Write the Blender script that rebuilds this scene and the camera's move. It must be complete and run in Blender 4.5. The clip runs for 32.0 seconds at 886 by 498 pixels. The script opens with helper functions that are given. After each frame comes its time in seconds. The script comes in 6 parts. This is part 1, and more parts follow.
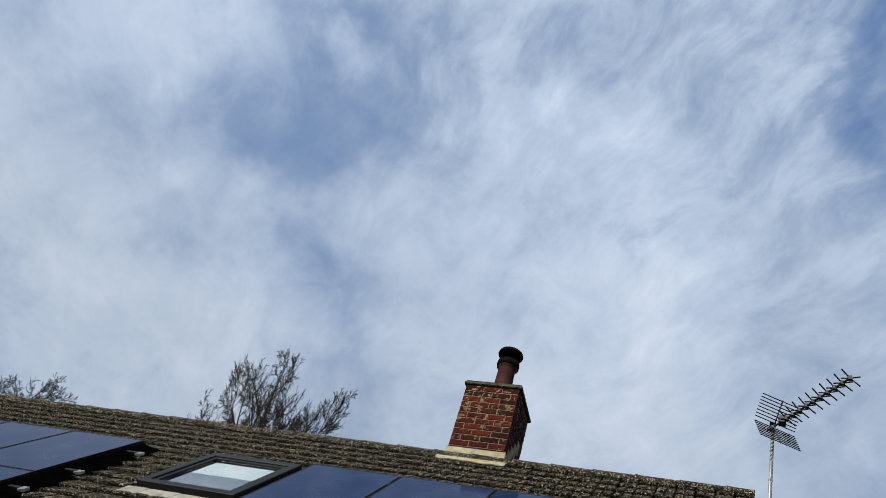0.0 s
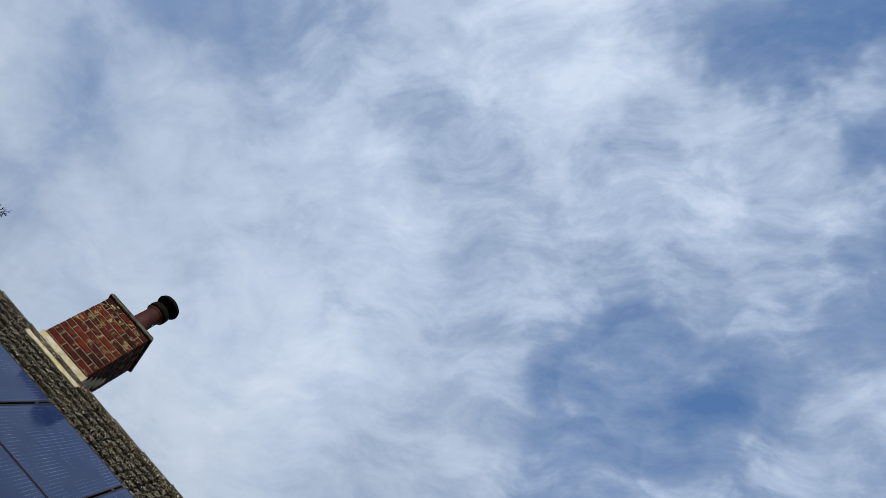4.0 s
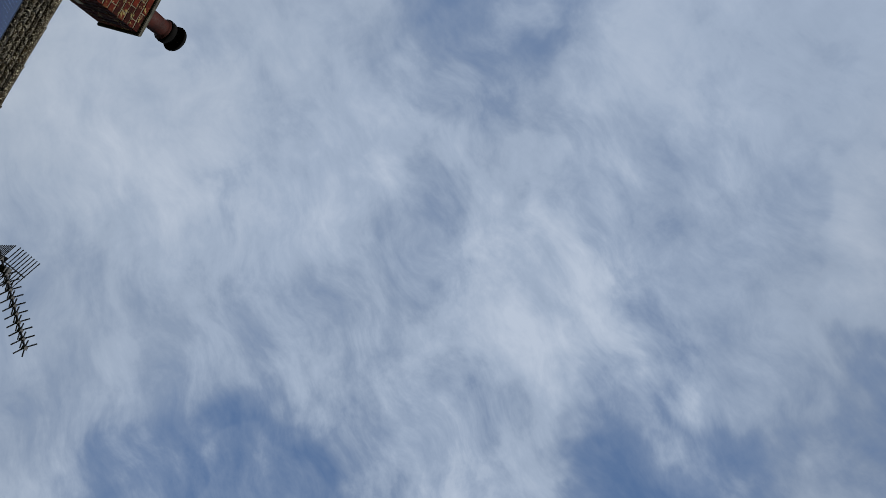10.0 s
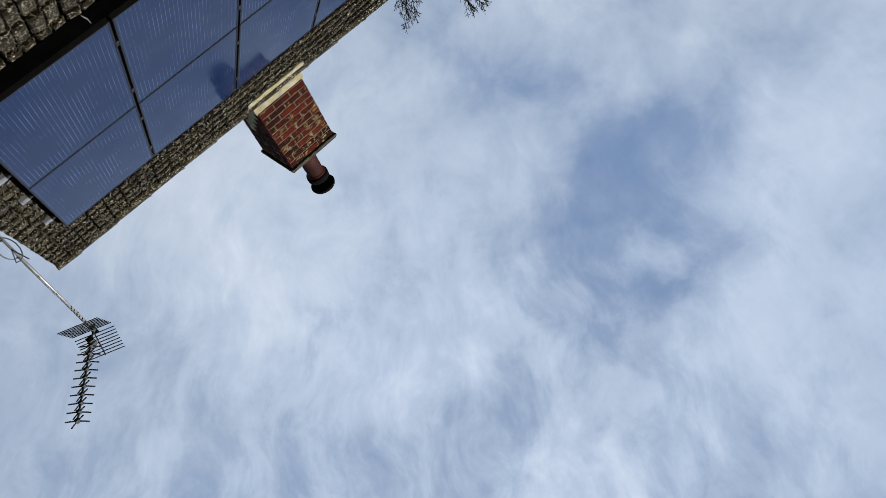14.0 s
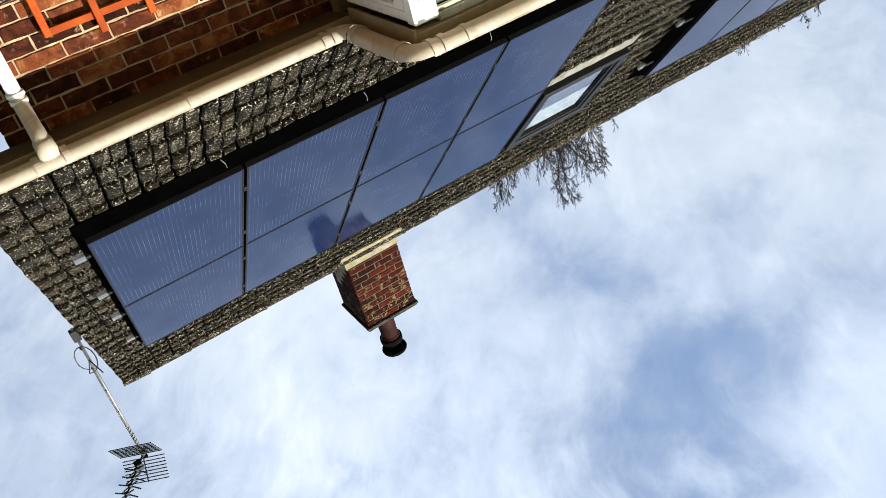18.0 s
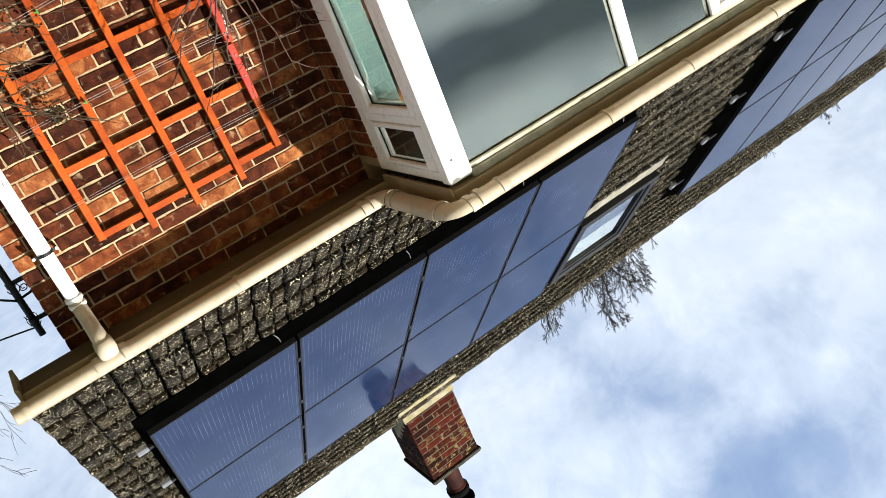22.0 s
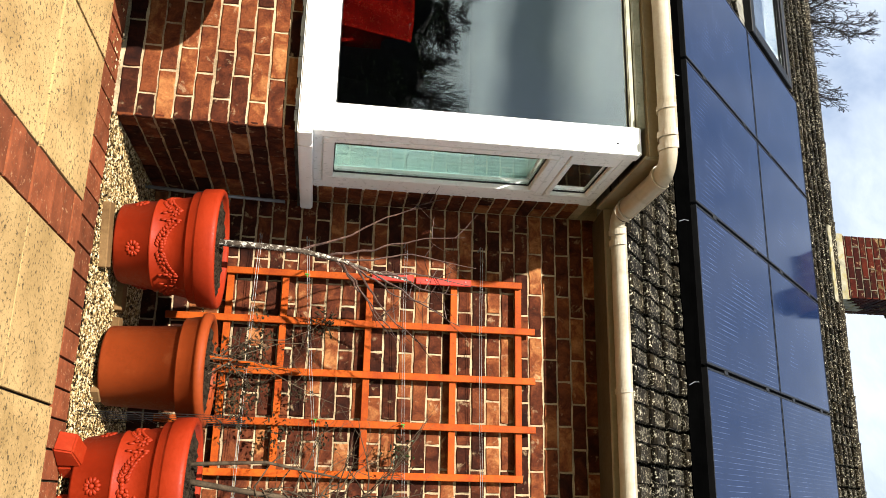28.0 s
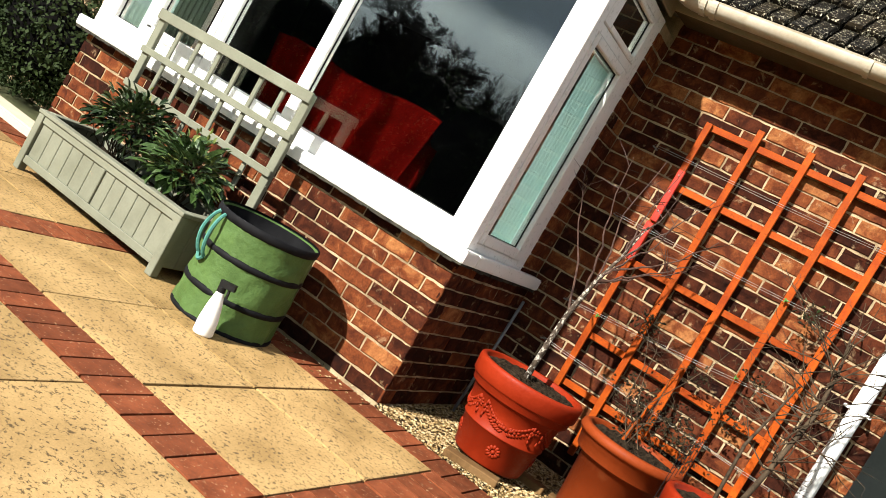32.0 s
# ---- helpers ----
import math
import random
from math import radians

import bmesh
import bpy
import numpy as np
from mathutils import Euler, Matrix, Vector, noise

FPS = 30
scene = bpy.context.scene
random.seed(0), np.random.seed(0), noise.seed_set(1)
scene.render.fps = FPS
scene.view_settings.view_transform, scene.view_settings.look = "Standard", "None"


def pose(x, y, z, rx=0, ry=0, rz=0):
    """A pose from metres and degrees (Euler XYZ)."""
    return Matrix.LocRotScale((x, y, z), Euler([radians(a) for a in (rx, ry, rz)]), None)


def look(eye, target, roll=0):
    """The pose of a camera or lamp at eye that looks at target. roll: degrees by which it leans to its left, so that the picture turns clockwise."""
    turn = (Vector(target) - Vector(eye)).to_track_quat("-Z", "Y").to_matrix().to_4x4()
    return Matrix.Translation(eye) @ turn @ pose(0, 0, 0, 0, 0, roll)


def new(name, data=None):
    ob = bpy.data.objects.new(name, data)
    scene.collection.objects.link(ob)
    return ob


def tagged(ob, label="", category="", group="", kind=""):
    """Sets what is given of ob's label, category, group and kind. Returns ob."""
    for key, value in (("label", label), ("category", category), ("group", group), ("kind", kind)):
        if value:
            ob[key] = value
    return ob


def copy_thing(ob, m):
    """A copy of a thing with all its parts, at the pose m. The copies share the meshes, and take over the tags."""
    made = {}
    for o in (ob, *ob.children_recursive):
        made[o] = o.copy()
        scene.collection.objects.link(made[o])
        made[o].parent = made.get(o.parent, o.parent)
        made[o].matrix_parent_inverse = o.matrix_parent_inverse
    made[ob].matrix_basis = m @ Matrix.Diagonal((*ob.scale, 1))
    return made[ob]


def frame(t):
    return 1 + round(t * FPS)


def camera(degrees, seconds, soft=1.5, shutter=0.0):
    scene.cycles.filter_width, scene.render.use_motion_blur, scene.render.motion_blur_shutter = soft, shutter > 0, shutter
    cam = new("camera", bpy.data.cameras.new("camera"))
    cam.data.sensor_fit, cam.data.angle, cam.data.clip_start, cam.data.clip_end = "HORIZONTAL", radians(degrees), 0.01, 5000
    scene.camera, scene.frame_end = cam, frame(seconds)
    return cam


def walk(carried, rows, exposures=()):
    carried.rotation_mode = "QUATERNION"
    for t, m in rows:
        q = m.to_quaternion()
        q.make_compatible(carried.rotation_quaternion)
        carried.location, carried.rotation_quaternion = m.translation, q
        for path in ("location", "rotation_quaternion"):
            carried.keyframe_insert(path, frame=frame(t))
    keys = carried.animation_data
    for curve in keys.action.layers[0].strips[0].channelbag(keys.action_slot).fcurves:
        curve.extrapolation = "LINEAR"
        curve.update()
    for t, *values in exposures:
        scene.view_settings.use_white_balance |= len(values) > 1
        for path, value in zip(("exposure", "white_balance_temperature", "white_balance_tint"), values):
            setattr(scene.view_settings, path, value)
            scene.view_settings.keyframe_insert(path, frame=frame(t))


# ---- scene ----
cam = camera(55.39, 32.0, 0.5)
# seconds, place and turn of the hand-held camera
PATH = (
    (0, 1.828, -4.577, 1.324, 133.54, -15.35, 12.46),
    (0.5, 1.817, -4.595, 1.319, 134.99, -18.21, 6.72),
    (1, 1.802, -4.605, 1.314, 136.47, -19.36, 1.77),
    (1.5, 1.778, -4.594, 1.309, 138.41, -20.93, -3.70),
    (2, 1.751, -4.580, 1.304, 140.89, -22.84, -9.90),
    (2.5, 1.726, -4.574, 1.300, 143.08, -23.35, -15.17),
    (3, 1.705, -4.574, 1.302, 147.79, -26.42, -24.04),
    (4, 1.687, -4.569, 1.330, 156.06, -28.37, -39.20),
    (4.5, 1.690, -4.567, 1.327, 159.04, -28.66, -45.39),
    (6.5, 1.745, -4.561, 1.238, 175.38, -30.55, -75.66),
    (7, 1.743, -4.549, 1.213, 179.42, -29.82, -83.58),
    (8, 1.723, -4.521, 1.152, -173.26, -27.07, -97.52),
    (9, 1.695, -4.500, 1.095, -166.08, -24.33, -108.40),
    (9.5, 1.674, -4.488, 1.076, -162.52, -23.09, -112.75),
    (10, 1.656, -4.480, 1.062, -159.03, -22.33, -116.61),
    (10.5, 1.640, -4.471, 1.053, -156.19, -21.66, -119.44),
    (11, 1.625, -4.458, 1.051, -153.05, -20.93, -122.71),
    (11.5, 1.609, -4.446, 1.065, -150.62, -20.31, -125.23),
    (12, 1.600, -4.454, 1.076, -148.17, -20.15, -127.73),
    (12.5, 1.597, -4.464, 1.073, -145.60, -19.71, -130.37),
    (13, 1.594, -4.467, 1.069, -143.24, -19.31, -132.66),
    (13.5, 1.592, -4.462, 1.060, -140.96, -18.79, -134.80),
    (14, 1.590, -4.450, 1.054, -138.93, -18.25, -136.73),
    (14.5, 1.596, -4.430, 1.043, -137.13, -17.75, -138.40),
    (16.5, 1.657, -4.311, 0.996, -129.76, -14.86, -144.08),
    (17, 1.660, -4.293, 0.980, -127.97, -14.30, -145.07),
    (17.5, 1.662, -4.276, 0.969, -126.18, -13.70, -146.11),
    (18, 1.664, -4.262, 0.964, -124.58, -13.12, -147.03),
    (18.5, 1.666, -4.254, 0.958, -123.26, -12.71, -147.79),
    (19, 1.667, -4.247, 0.953, -122.08, -12.60, -148.31),
    (19.5, 1.669, -4.236, 0.944, -120.96, -12.66, -148.55),
    (20, 1.664, -4.226, 0.933, -119.75, -13.14, -148.54),
    (20.5, 1.662, -4.212, 0.925, -118.57, -14.38, -148.13),
    (21, 1.660, -4.206, 0.914, -117.39, -16.11, -147.46),
    (21.5, 1.657, -4.205, 0.899, -116.39, -18.20, -146.72),
    (22, 1.649, -4.208, 0.894, -115.58, -20.61, -146.13),
    (22.5, 1.644, -4.215, 0.886, -115.01, -23.39, -145.74),
    (23, 1.643, -4.215, 0.883, -114.40, -26.53, -145.35),
    (23.5, 1.635, -4.208, 0.880, -113.86, -30.17, -145.07),
    (24, 1.628, -4.210, 0.875, -113.32, -34.59, -144.70),
    (24.5, 1.622, -4.206, 0.871, -112.98, -39.51, -144.32),
    (25, 1.617, -4.212, 0.868, -112.84, -44.59, -143.63),
    (25.5, 1.607, -4.216, 0.860, -113.23, -49.95, -142.63),
    (27.5, 1.492, -4.199, 0.891, -130.73, -75.77, -123.31),
    (28, 1.480, -4.213, 0.890, -155.45, -81.43, -98.06),
    (28.5, 1.470, -4.203, 0.891, 148.65, -82.78, -41.71),
    (29, 1.472, -4.199, 0.893, 111.53, -77.63, -4.05),
    (29.5, 1.502, -4.204, 0.912, 97.73, -70.68, 10.67),
    (30, 1.543, -4.221, 0.929, 92.16, -62.74, 17.50),
    (30.5, 1.576, -4.222, 0.925, 89.67, -54.73, 21.33),
    (31, 1.599, -4.215, 0.930, 87.69, -46.59, 24.70),
    (31.5, 1.605, -4.216, 0.963, 86.12, -38.14, 27.53),
    (32, 1.592, -4.223, 1.030, 84.93, -29.63, 29.58),
)
walk(cam, [(t, pose(*row)) for t, *row in PATH], (
    (0, 0.78, 6100, 10), (7, 0.66, 6000, 10), (8, 0.48, 6000, 10), (9, 0.2, 6000, 10), (10.5, 0.47, 6050, 10), (13, 0.64, 6050, 10), (14.5, 0.86, 6150, 10), (16.5, 1.12, 6250, 10), (19, 1.36, 6350, 10),
    (23, 1.46, 6450, 10), (25.5, 1.43, 6450, 10), (28, 1.55, 6400, 10), (30, 1.5, 6400, 10), (32, 1.36, 6400, 10)))

# world and sun: a spring day, sun in front of the house and a little to its left, broken cloud
SUN_AZ, SUN_EL = radians(197), radians(34.5)
to_sun = Vector((math.sin(SUN_AZ) * math.cos(SUN_EL), math.cos(SUN_AZ) * math.cos(SUN_EL), math.sin(SUN_EL)))
sun = new("sun", bpy.data.lights.new("sun", "SUN"))
sun.data.energy, sun.data.angle, sun.data.color = 5.0, radians(1.2), (1.0, 0.95, 0.86)
sun.matrix_world = look(to_sun * 50, (0, 0, 0))
tagged(sun, kind="structure")


class Nodes:
    """A small shorthand for node trees."""

    def __init__(self, tree):
        self.tree = tree
        tree.nodes.clear()

    def add(self, kind, **values):
        node = self.tree.nodes.new(kind)
        for key, value in values.items():
            if key in node.inputs:
                self.put(node.inputs[key], value)
        return node

    def put(self, socket, value):
        if isinstance(value, bpy.types.NodeSocket):
            self.tree.links.new(value, socket)
        else:
            socket.default_value = value

    def coords(self, kind="Object"):
        return self.add("ShaderNodeTexCoord").outputs[kind]

    def noise(self, vector, scale, detail=4.0, rough=0.55, distort=0.0):
        return self.add("ShaderNodeTexNoise", Vector=vector, Scale=scale, Detail=detail, Roughness=rough, Distortion=distort).outputs["Fac"]

    def ramp(self, fac, stops):
        node = self.add("ShaderNodeValToRGB", Fac=fac)
        while len(node.color_ramp.elements) < len(stops):
            node.color_ramp.elements.new(0.5)
        for element, (place, colour) in zip(node.color_ramp.elements, stops):
            element.position, element.color = place, (*colour, 1) if len(colour) == 3 else colour
        return node.outputs["Color"]

    def span(self, value, a, b, c=0.0, d=1.0):
        node = self.add("ShaderNodeMapRange", Value=value)
        for key, v in (("From Min", a), ("From Max", b), ("To Min", c), ("To Max", d)):
            node.inputs[key].default_value = v
        return node.outputs["Result"]

    def math(self, operation, a, b=0.0):
        node = self.tree.nodes.new("ShaderNodeMath")
        node.operation = operation
        self.put(node.inputs[0], a), self.put(node.inputs[1], b)
        return node.outputs[0]

    def vec(self, operation, a, b):
        node = self.tree.nodes.new("ShaderNodeVectorMath")
        node.operation = operation
        self.put(node.inputs[0], a), self.put(node.inputs[1], b)
        return node.outputs["Value"] if operation in ("DOT_PRODUCT", "LENGTH") else node.outputs[0]

    def mix(self, fac, a, b, blend="MIX"):
        node = self.tree.nodes.new("ShaderNodeMix")
        node.data_type, node.blend_type = "RGBA", blend
        self.put(node.inputs[0], fac)
        for socket, value in ((node.inputs[6], a), (node.inputs[7], b)):
            self.put(socket, (*value, 1) if isinstance(value, tuple) and len(value) == 3 else value)
        return node.outputs[2]


world = bpy.data.worlds.new("sky")
scene.world = world
world.use_nodes = True
n = Nodes(world.node_tree)
sky = n.add("ShaderNodeTexSky")
sky.sky_type, sky.sun_disc = "NISHITA", False
sky.sun_elevation, sky.sun_rotation = SUN_EL, SUN_AZ
way = n.coords("Generated")
warp = n.vec("ADD", way, n.vec("MULTIPLY", n.vec("SUBTRACT", n.add("ShaderNodeTexNoise", Vector=way, Scale=3.2, Detail=5.0).outputs["Color"], (0.5, 0.5, 0.5)), (0.20, 0.20, 0.20)))
torn = n.vec("ADD", way, n.vec("MULTIPLY", n.vec("SUBTRACT", n.add("ShaderNodeTexNoise", Vector=way, Scale=9.0, Detail=1.0).outputs["Color"], (0.5, 0.5, 0.5)), (0.07, 0.07, 0.07)))
# ripples lie in rows on a flat sheet overhead, drawn out along the wind
aim = n.add("ShaderNodeSeparateXYZ", Vector=torn)
height = n.math("MAXIMUM", aim.outputs[2], 0.2)
WIND = radians(-55)
along_wind = n.math("DIVIDE", n.math("ADD", n.math("MULTIPLY", aim.outputs[0], math.cos(WIND)), n.math("MULTIPLY", aim.outputs[1], math.sin(WIND))), height)
across_wind = n.math("DIVIDE", n.math("SUBTRACT", n.math("MULTIPLY", aim.outputs[1], math.cos(WIND)), n.math("MULTIPLY", aim.outputs[0], math.sin(WIND))), height)
sheet = n.add("ShaderNodeCombineXYZ", X=n.math("MULTIPLY", along_wind, 0.5), Y=across_wind).outputs[0]
wide = n.noise(way, 2.4, 3.0, 0.5)
puffs = n.noise(torn, 7.0, 8.0, 0.62)
ripple = n.noise(sheet, 12.0, 7.0, 0.62)
broken = n.span(n.vec("DOT_PRODUCT", warp, Vector((0.08, 0.36, 0.93)).normalized()), 0.80, 0.97, 0.25, 1.15)
cover = n.math("ADD", n.math("ADD", 0.86, n.math("MULTIPLY", n.math("SUBTRACT", wide, 0.5), 0.35)), n.math("ADD", n.math("MULTIPLY", n.math("SUBTRACT", puffs, 0.5), 0.95), n.math("MULTIPLY", n.math("MULTIPLY", n.math("SUBTRACT", ripple, 0.5), broken), 1.5)))
# thin places in the cloud sheet, and thicker banks: direction, reach in degrees, change of cover
SHEET = (
    ((-0.51, 0.50, 0.70), 10, -0.36), ((-0.42, 0.60, 0.68), 10, -0.44), ((-0.385, 0.69, 0.61), 6, -0.14), ((-0.08, 0.09, 0.99), 9, -0.80), ((-0.02, 0.16, 0.985), 6, -0.20), ((-0.12, 0.02, 0.99), 5, -0.15),
    ((0.137, 0.60, 0.79), 8, -0.28), ((0.045, 0.52, 0.855), 6, -0.22), ((0.22, 0.30, 0.93), 8, -0.55), ((0.137, 0.20, 0.97), 6, -0.45), ((0.24, 0.54, 0.81), 8, -0.22), ((0.09, 0.51, 0.856), 7, -0.12), ((0.30, 0.42, 0.86), 14, -0.30), ((0.10, -0.05, 0.99), 12, -0.18),
    ((-0.68, 0.53, 0.50), 16, 0.25), ((-0.58, 0.61, 0.55), 7, 0.25), ((-0.16, 0.67, 0.725), 13, 0.25), ((-0.27, 0.52, 0.81), 6, 0.22), ((-0.06, 0.36, 0.93), 8, 0.28), ((-0.15, 0.24, 0.96), 7, 0.30), ((-0.23, 0.01, 0.975), 6, 0.45), ((-0.54, 0.24, 0.81), 11, 0.35), ((0.17, 0.44, 0.885), 4, 0.28), ((-0.14, 0.75, 0.65), 14, 0.25),
)
for centre, reach, depth in SHEET:
    near = n.add("ShaderNodeMapRange", Value=n.vec("DOT_PRODUCT", warp, Vector(centre).normalized()))
    near.interpolation_type = "SMOOTHSTEP"
    near.inputs["From Min"].default_value, near.inputs["From Max"].default_value = math.cos(radians(reach * 1.35)), math.cos(radians(reach * 0.25))
    cover = n.math("ADD", cover, n.math("MULTIPLY", near.outputs["Result"], 0.58 * depth))
cloudy = n.ramp(n.span(cover, -0.3, 1.1), ((0.05, (0.0,) * 3), (0.30, (0.18,) * 3), (0.536, (0.44,) * 3), (0.75, (0.80,) * 3), (0.93, (1.0,) * 3)))
lumps = n.math("ADD", n.math("MULTIPLY", n.noise(torn, 4.0, 6.0, 0.55), 0.45), n.math("MULTIPLY", n.math("ADD", n.math("MULTIPLY", n.math("SUBTRACT", ripple, 0.5), broken), 0.5), 0.35))
shade = n.ramp(n.math("ADD", lumps, n.math("MULTIPLY", n.span(cover, 0.5, 1.5), 0.28)), ((0.40, (3.9, 4.6, 5.7)), (0.55, (4.8, 5.55, 6.7)), (0.72, (6.5, 7.1, 8.0))))
spread_way = n.add("ShaderNodeSeparateXYZ", Vector=warp)
low_way = spread_way.outputs[1]
# towards the northern horizon the cloud turns a duller, warmer grey
shade = n.mix(1.0, shade, n.mix(n.span(spread_way.outputs[2], 0.50, 0.74), (0.98, 0.955, 0.91), (1.0, 1.0, 1.0)), "MULTIPLY")
# the south holds heavy dark cloud round the break that the sun shines through
south = n.span(low_way, 0.15, -0.40, 1.0, 0.46)
shade = n.mix(1.0, shade, n.add("ShaderNodeCombineXYZ", X=south, Y=south, Z=south).outputs[0], "MULTIPLY")
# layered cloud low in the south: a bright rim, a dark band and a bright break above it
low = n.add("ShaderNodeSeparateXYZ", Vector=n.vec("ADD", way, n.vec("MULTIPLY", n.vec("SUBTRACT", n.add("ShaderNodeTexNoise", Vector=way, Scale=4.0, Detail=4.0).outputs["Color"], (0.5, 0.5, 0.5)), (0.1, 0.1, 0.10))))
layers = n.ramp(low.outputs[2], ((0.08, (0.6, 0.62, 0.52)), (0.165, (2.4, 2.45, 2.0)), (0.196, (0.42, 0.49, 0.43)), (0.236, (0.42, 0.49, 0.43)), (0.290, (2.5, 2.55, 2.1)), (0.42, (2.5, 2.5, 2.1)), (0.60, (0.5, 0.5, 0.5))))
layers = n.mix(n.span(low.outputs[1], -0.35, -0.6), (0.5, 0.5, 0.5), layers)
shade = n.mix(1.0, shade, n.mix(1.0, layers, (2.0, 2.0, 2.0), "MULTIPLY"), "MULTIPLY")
blue = n.mix(0.7, sky.outputs["Color"], (1.05, 2.1, 4.3))
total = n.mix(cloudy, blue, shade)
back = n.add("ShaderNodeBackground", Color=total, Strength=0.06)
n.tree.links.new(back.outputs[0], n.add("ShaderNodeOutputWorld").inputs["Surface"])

# materials
MATS = {}


def principled(name, roughness=0.6, metallic=0.0, **more):
    m = bpy.data.materials.new(name)
    m.use_nodes = True
    nodes = Nodes(m.node_tree)
    shader = nodes.add("ShaderNodeBsdfPrincipled", Roughness=roughness, Metallic=metallic, **more)
    nodes.tree.links.new(shader.outputs[0], nodes.add("ShaderNodeOutputMaterial").inputs["Surface"])
    MATS[name] = m
    return nodes, shader


def bump(nodes, shader, height, strength=0.3, distance=0.01):
    b = nodes.add("ShaderNodeBump", Height=height, Strength=strength, Distance=distance)
    nodes.put(shader.inputs["Normal"], b.outputs[0])


def surface(name, colours, scale=8.0, fine=60.0, roughness=0.6, relief=0.3, depth=0.004, spread=(0.35, 0.65), metallic=0.0, per_object=0.0, stains=None, rough_var=0.15, spec=0.2):
    """A worn surface: two scales of mottling between two colours, fine relief, and stains."""
    nodes, shader = principled(name, roughness, metallic, **{"Specular IOR Level": spec})
    place = nodes.coords("Object")
    if per_object:
        info = nodes.add("ShaderNodeObjectInfo").outputs["Random"]
        shift = nodes.add("ShaderNodeCombineXYZ", X=info, Y=nodes.math("MULTIPLY", info, 7.3), Z=nodes.math("MULTIPLY", info, 3.1))
        place = nodes.vec("ADD", place, nodes.vec("MULTIPLY", shift.outputs[0], (9, 9, 9)))
    coarse, grain = nodes.noise(place, scale, 5.0), nodes.noise(place, fine, 4.0, 0.65)
    fac = nodes.math("ADD", nodes.math("MULTIPLY", coarse, 0.65), nodes.math("MULTIPLY", grain, 0.35))
    colour = nodes.ramp(fac, ((spread[0], colours[0]), (spread[1], colours[1])))
    if per_object:
        colour = nodes.mix(1.0, colour, nodes.ramp(info, ((0.0, (1 - per_object,) * 3), (1.0, (1 + per_object,) * 3))), "MULTIPLY")
    if stains:
        spot = nodes.span(nodes.noise(place, stains[0], 6.0, 0.6, 0.6), stains[1], stains[1] + 0.08)
        colour = nodes.mix(nodes.math("MULTIPLY", spot, stains[3] if len(stains) > 3 else 0.8), colour, stains[2])
    nodes.put(shader.inputs["Base Color"], colour)
    nodes.put(shader.inputs["Roughness"], nodes.span(grain, 0.3, 0.7, max(0.02, roughness - rough_var), min(1, roughness + rough_var)))
    if relief:
        bump(nodes, shader, fac, relief, depth)
    return MATS[name]


def brick_material(name, stops, lichen=0.0):
    """Facing brick: every brick has its own fired colour, darker or sandier, with drag marks and pits."""
    nodes, shader = principled(name, 0.9, **{"Specular IOR Level": 0.08})
    info = nodes.add("ShaderNodeObjectInfo").outputs["Random"]
    shift = nodes.add("ShaderNodeCombineXYZ", X=nodes.math("MULTIPLY", info, 51.0), Y=nodes.math("MULTIPLY", info, 23.0), Z=info)
    place = nodes.vec("ADD", nodes.coords("Object"), shift.outputs[0])
    coarse, grain = nodes.noise(place, 13.0, 5.0, 0.62, 0.6), nodes.noise(place, 110.0, 5.0, 0.7)
    tone = nodes.math("ADD", nodes.math("ADD", nodes.math("MULTIPLY", info, 0.66), 0.17), nodes.math("MULTIPLY", nodes.math("SUBTRACT", coarse, 0.5), 1.2))
    colour = nodes.ramp(tone, stops)
    colour = nodes.mix(1.0, colour, nodes.ramp(grain, ((0.3, (0.62,) * 3), (0.6, (1.0,) * 3), (0.75, (1.35, 1.3, 1.2)))), "MULTIPLY")
    bloom = nodes.span(nodes.noise(place, 16.0, 6.0, 0.65, 0.4), 0.60, 0.74)
    colour = nodes.mix(nodes.math("MULTIPLY", bloom, 0.45), colour, (0.52, 0.36, 0.20))
    if lichen:
        world_place = nodes.add("ShaderNodeNewGeometry").outputs["Position"]
        spots = nodes.span(nodes.noise(world_place, 14.0, 6.0, 0.7), 0.56, 0.62)
        high = nodes.span(nodes.add("ShaderNodeSeparateXYZ", Vector=world_place).outputs[2], 6.25, 6.85)
        colour = nodes.mix(nodes.math("MULTIPLY", nodes.math("MULTIPLY", spots, high), lichen), colour, (0.17, 0.145, 0.055))
    nodes.put(shader.inputs["Base Color"], colour)
    bump(nodes, shader, nodes.math("ADD", nodes.math("MULTIPLY", grain, 0.6), coarse), 0.55, 0.006)
    return MATS[name]


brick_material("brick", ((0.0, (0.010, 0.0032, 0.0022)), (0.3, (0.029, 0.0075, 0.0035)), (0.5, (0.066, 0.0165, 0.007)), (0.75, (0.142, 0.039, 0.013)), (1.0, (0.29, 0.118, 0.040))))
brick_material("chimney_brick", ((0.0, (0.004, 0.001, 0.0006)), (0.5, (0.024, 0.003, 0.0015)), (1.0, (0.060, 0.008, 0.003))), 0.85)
surface("mortar", ((0.115, 0.077, 0.040), (0.43, 0.32, 0.19)), 7, 140, 0.95, 0.6, 0.004, spec=0.2)
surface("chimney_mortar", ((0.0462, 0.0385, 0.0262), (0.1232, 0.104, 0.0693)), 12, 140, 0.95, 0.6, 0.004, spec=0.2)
surface("old_flashing", ((0.1001, 0.0886, 0.0577), (0.2618, 0.2387, 0.1694)), 14, 80, 0.8, 0.5, stains=(11, 0.52, (0.1848, 0.1463, 0.0462), 0.7), spec=0.2)
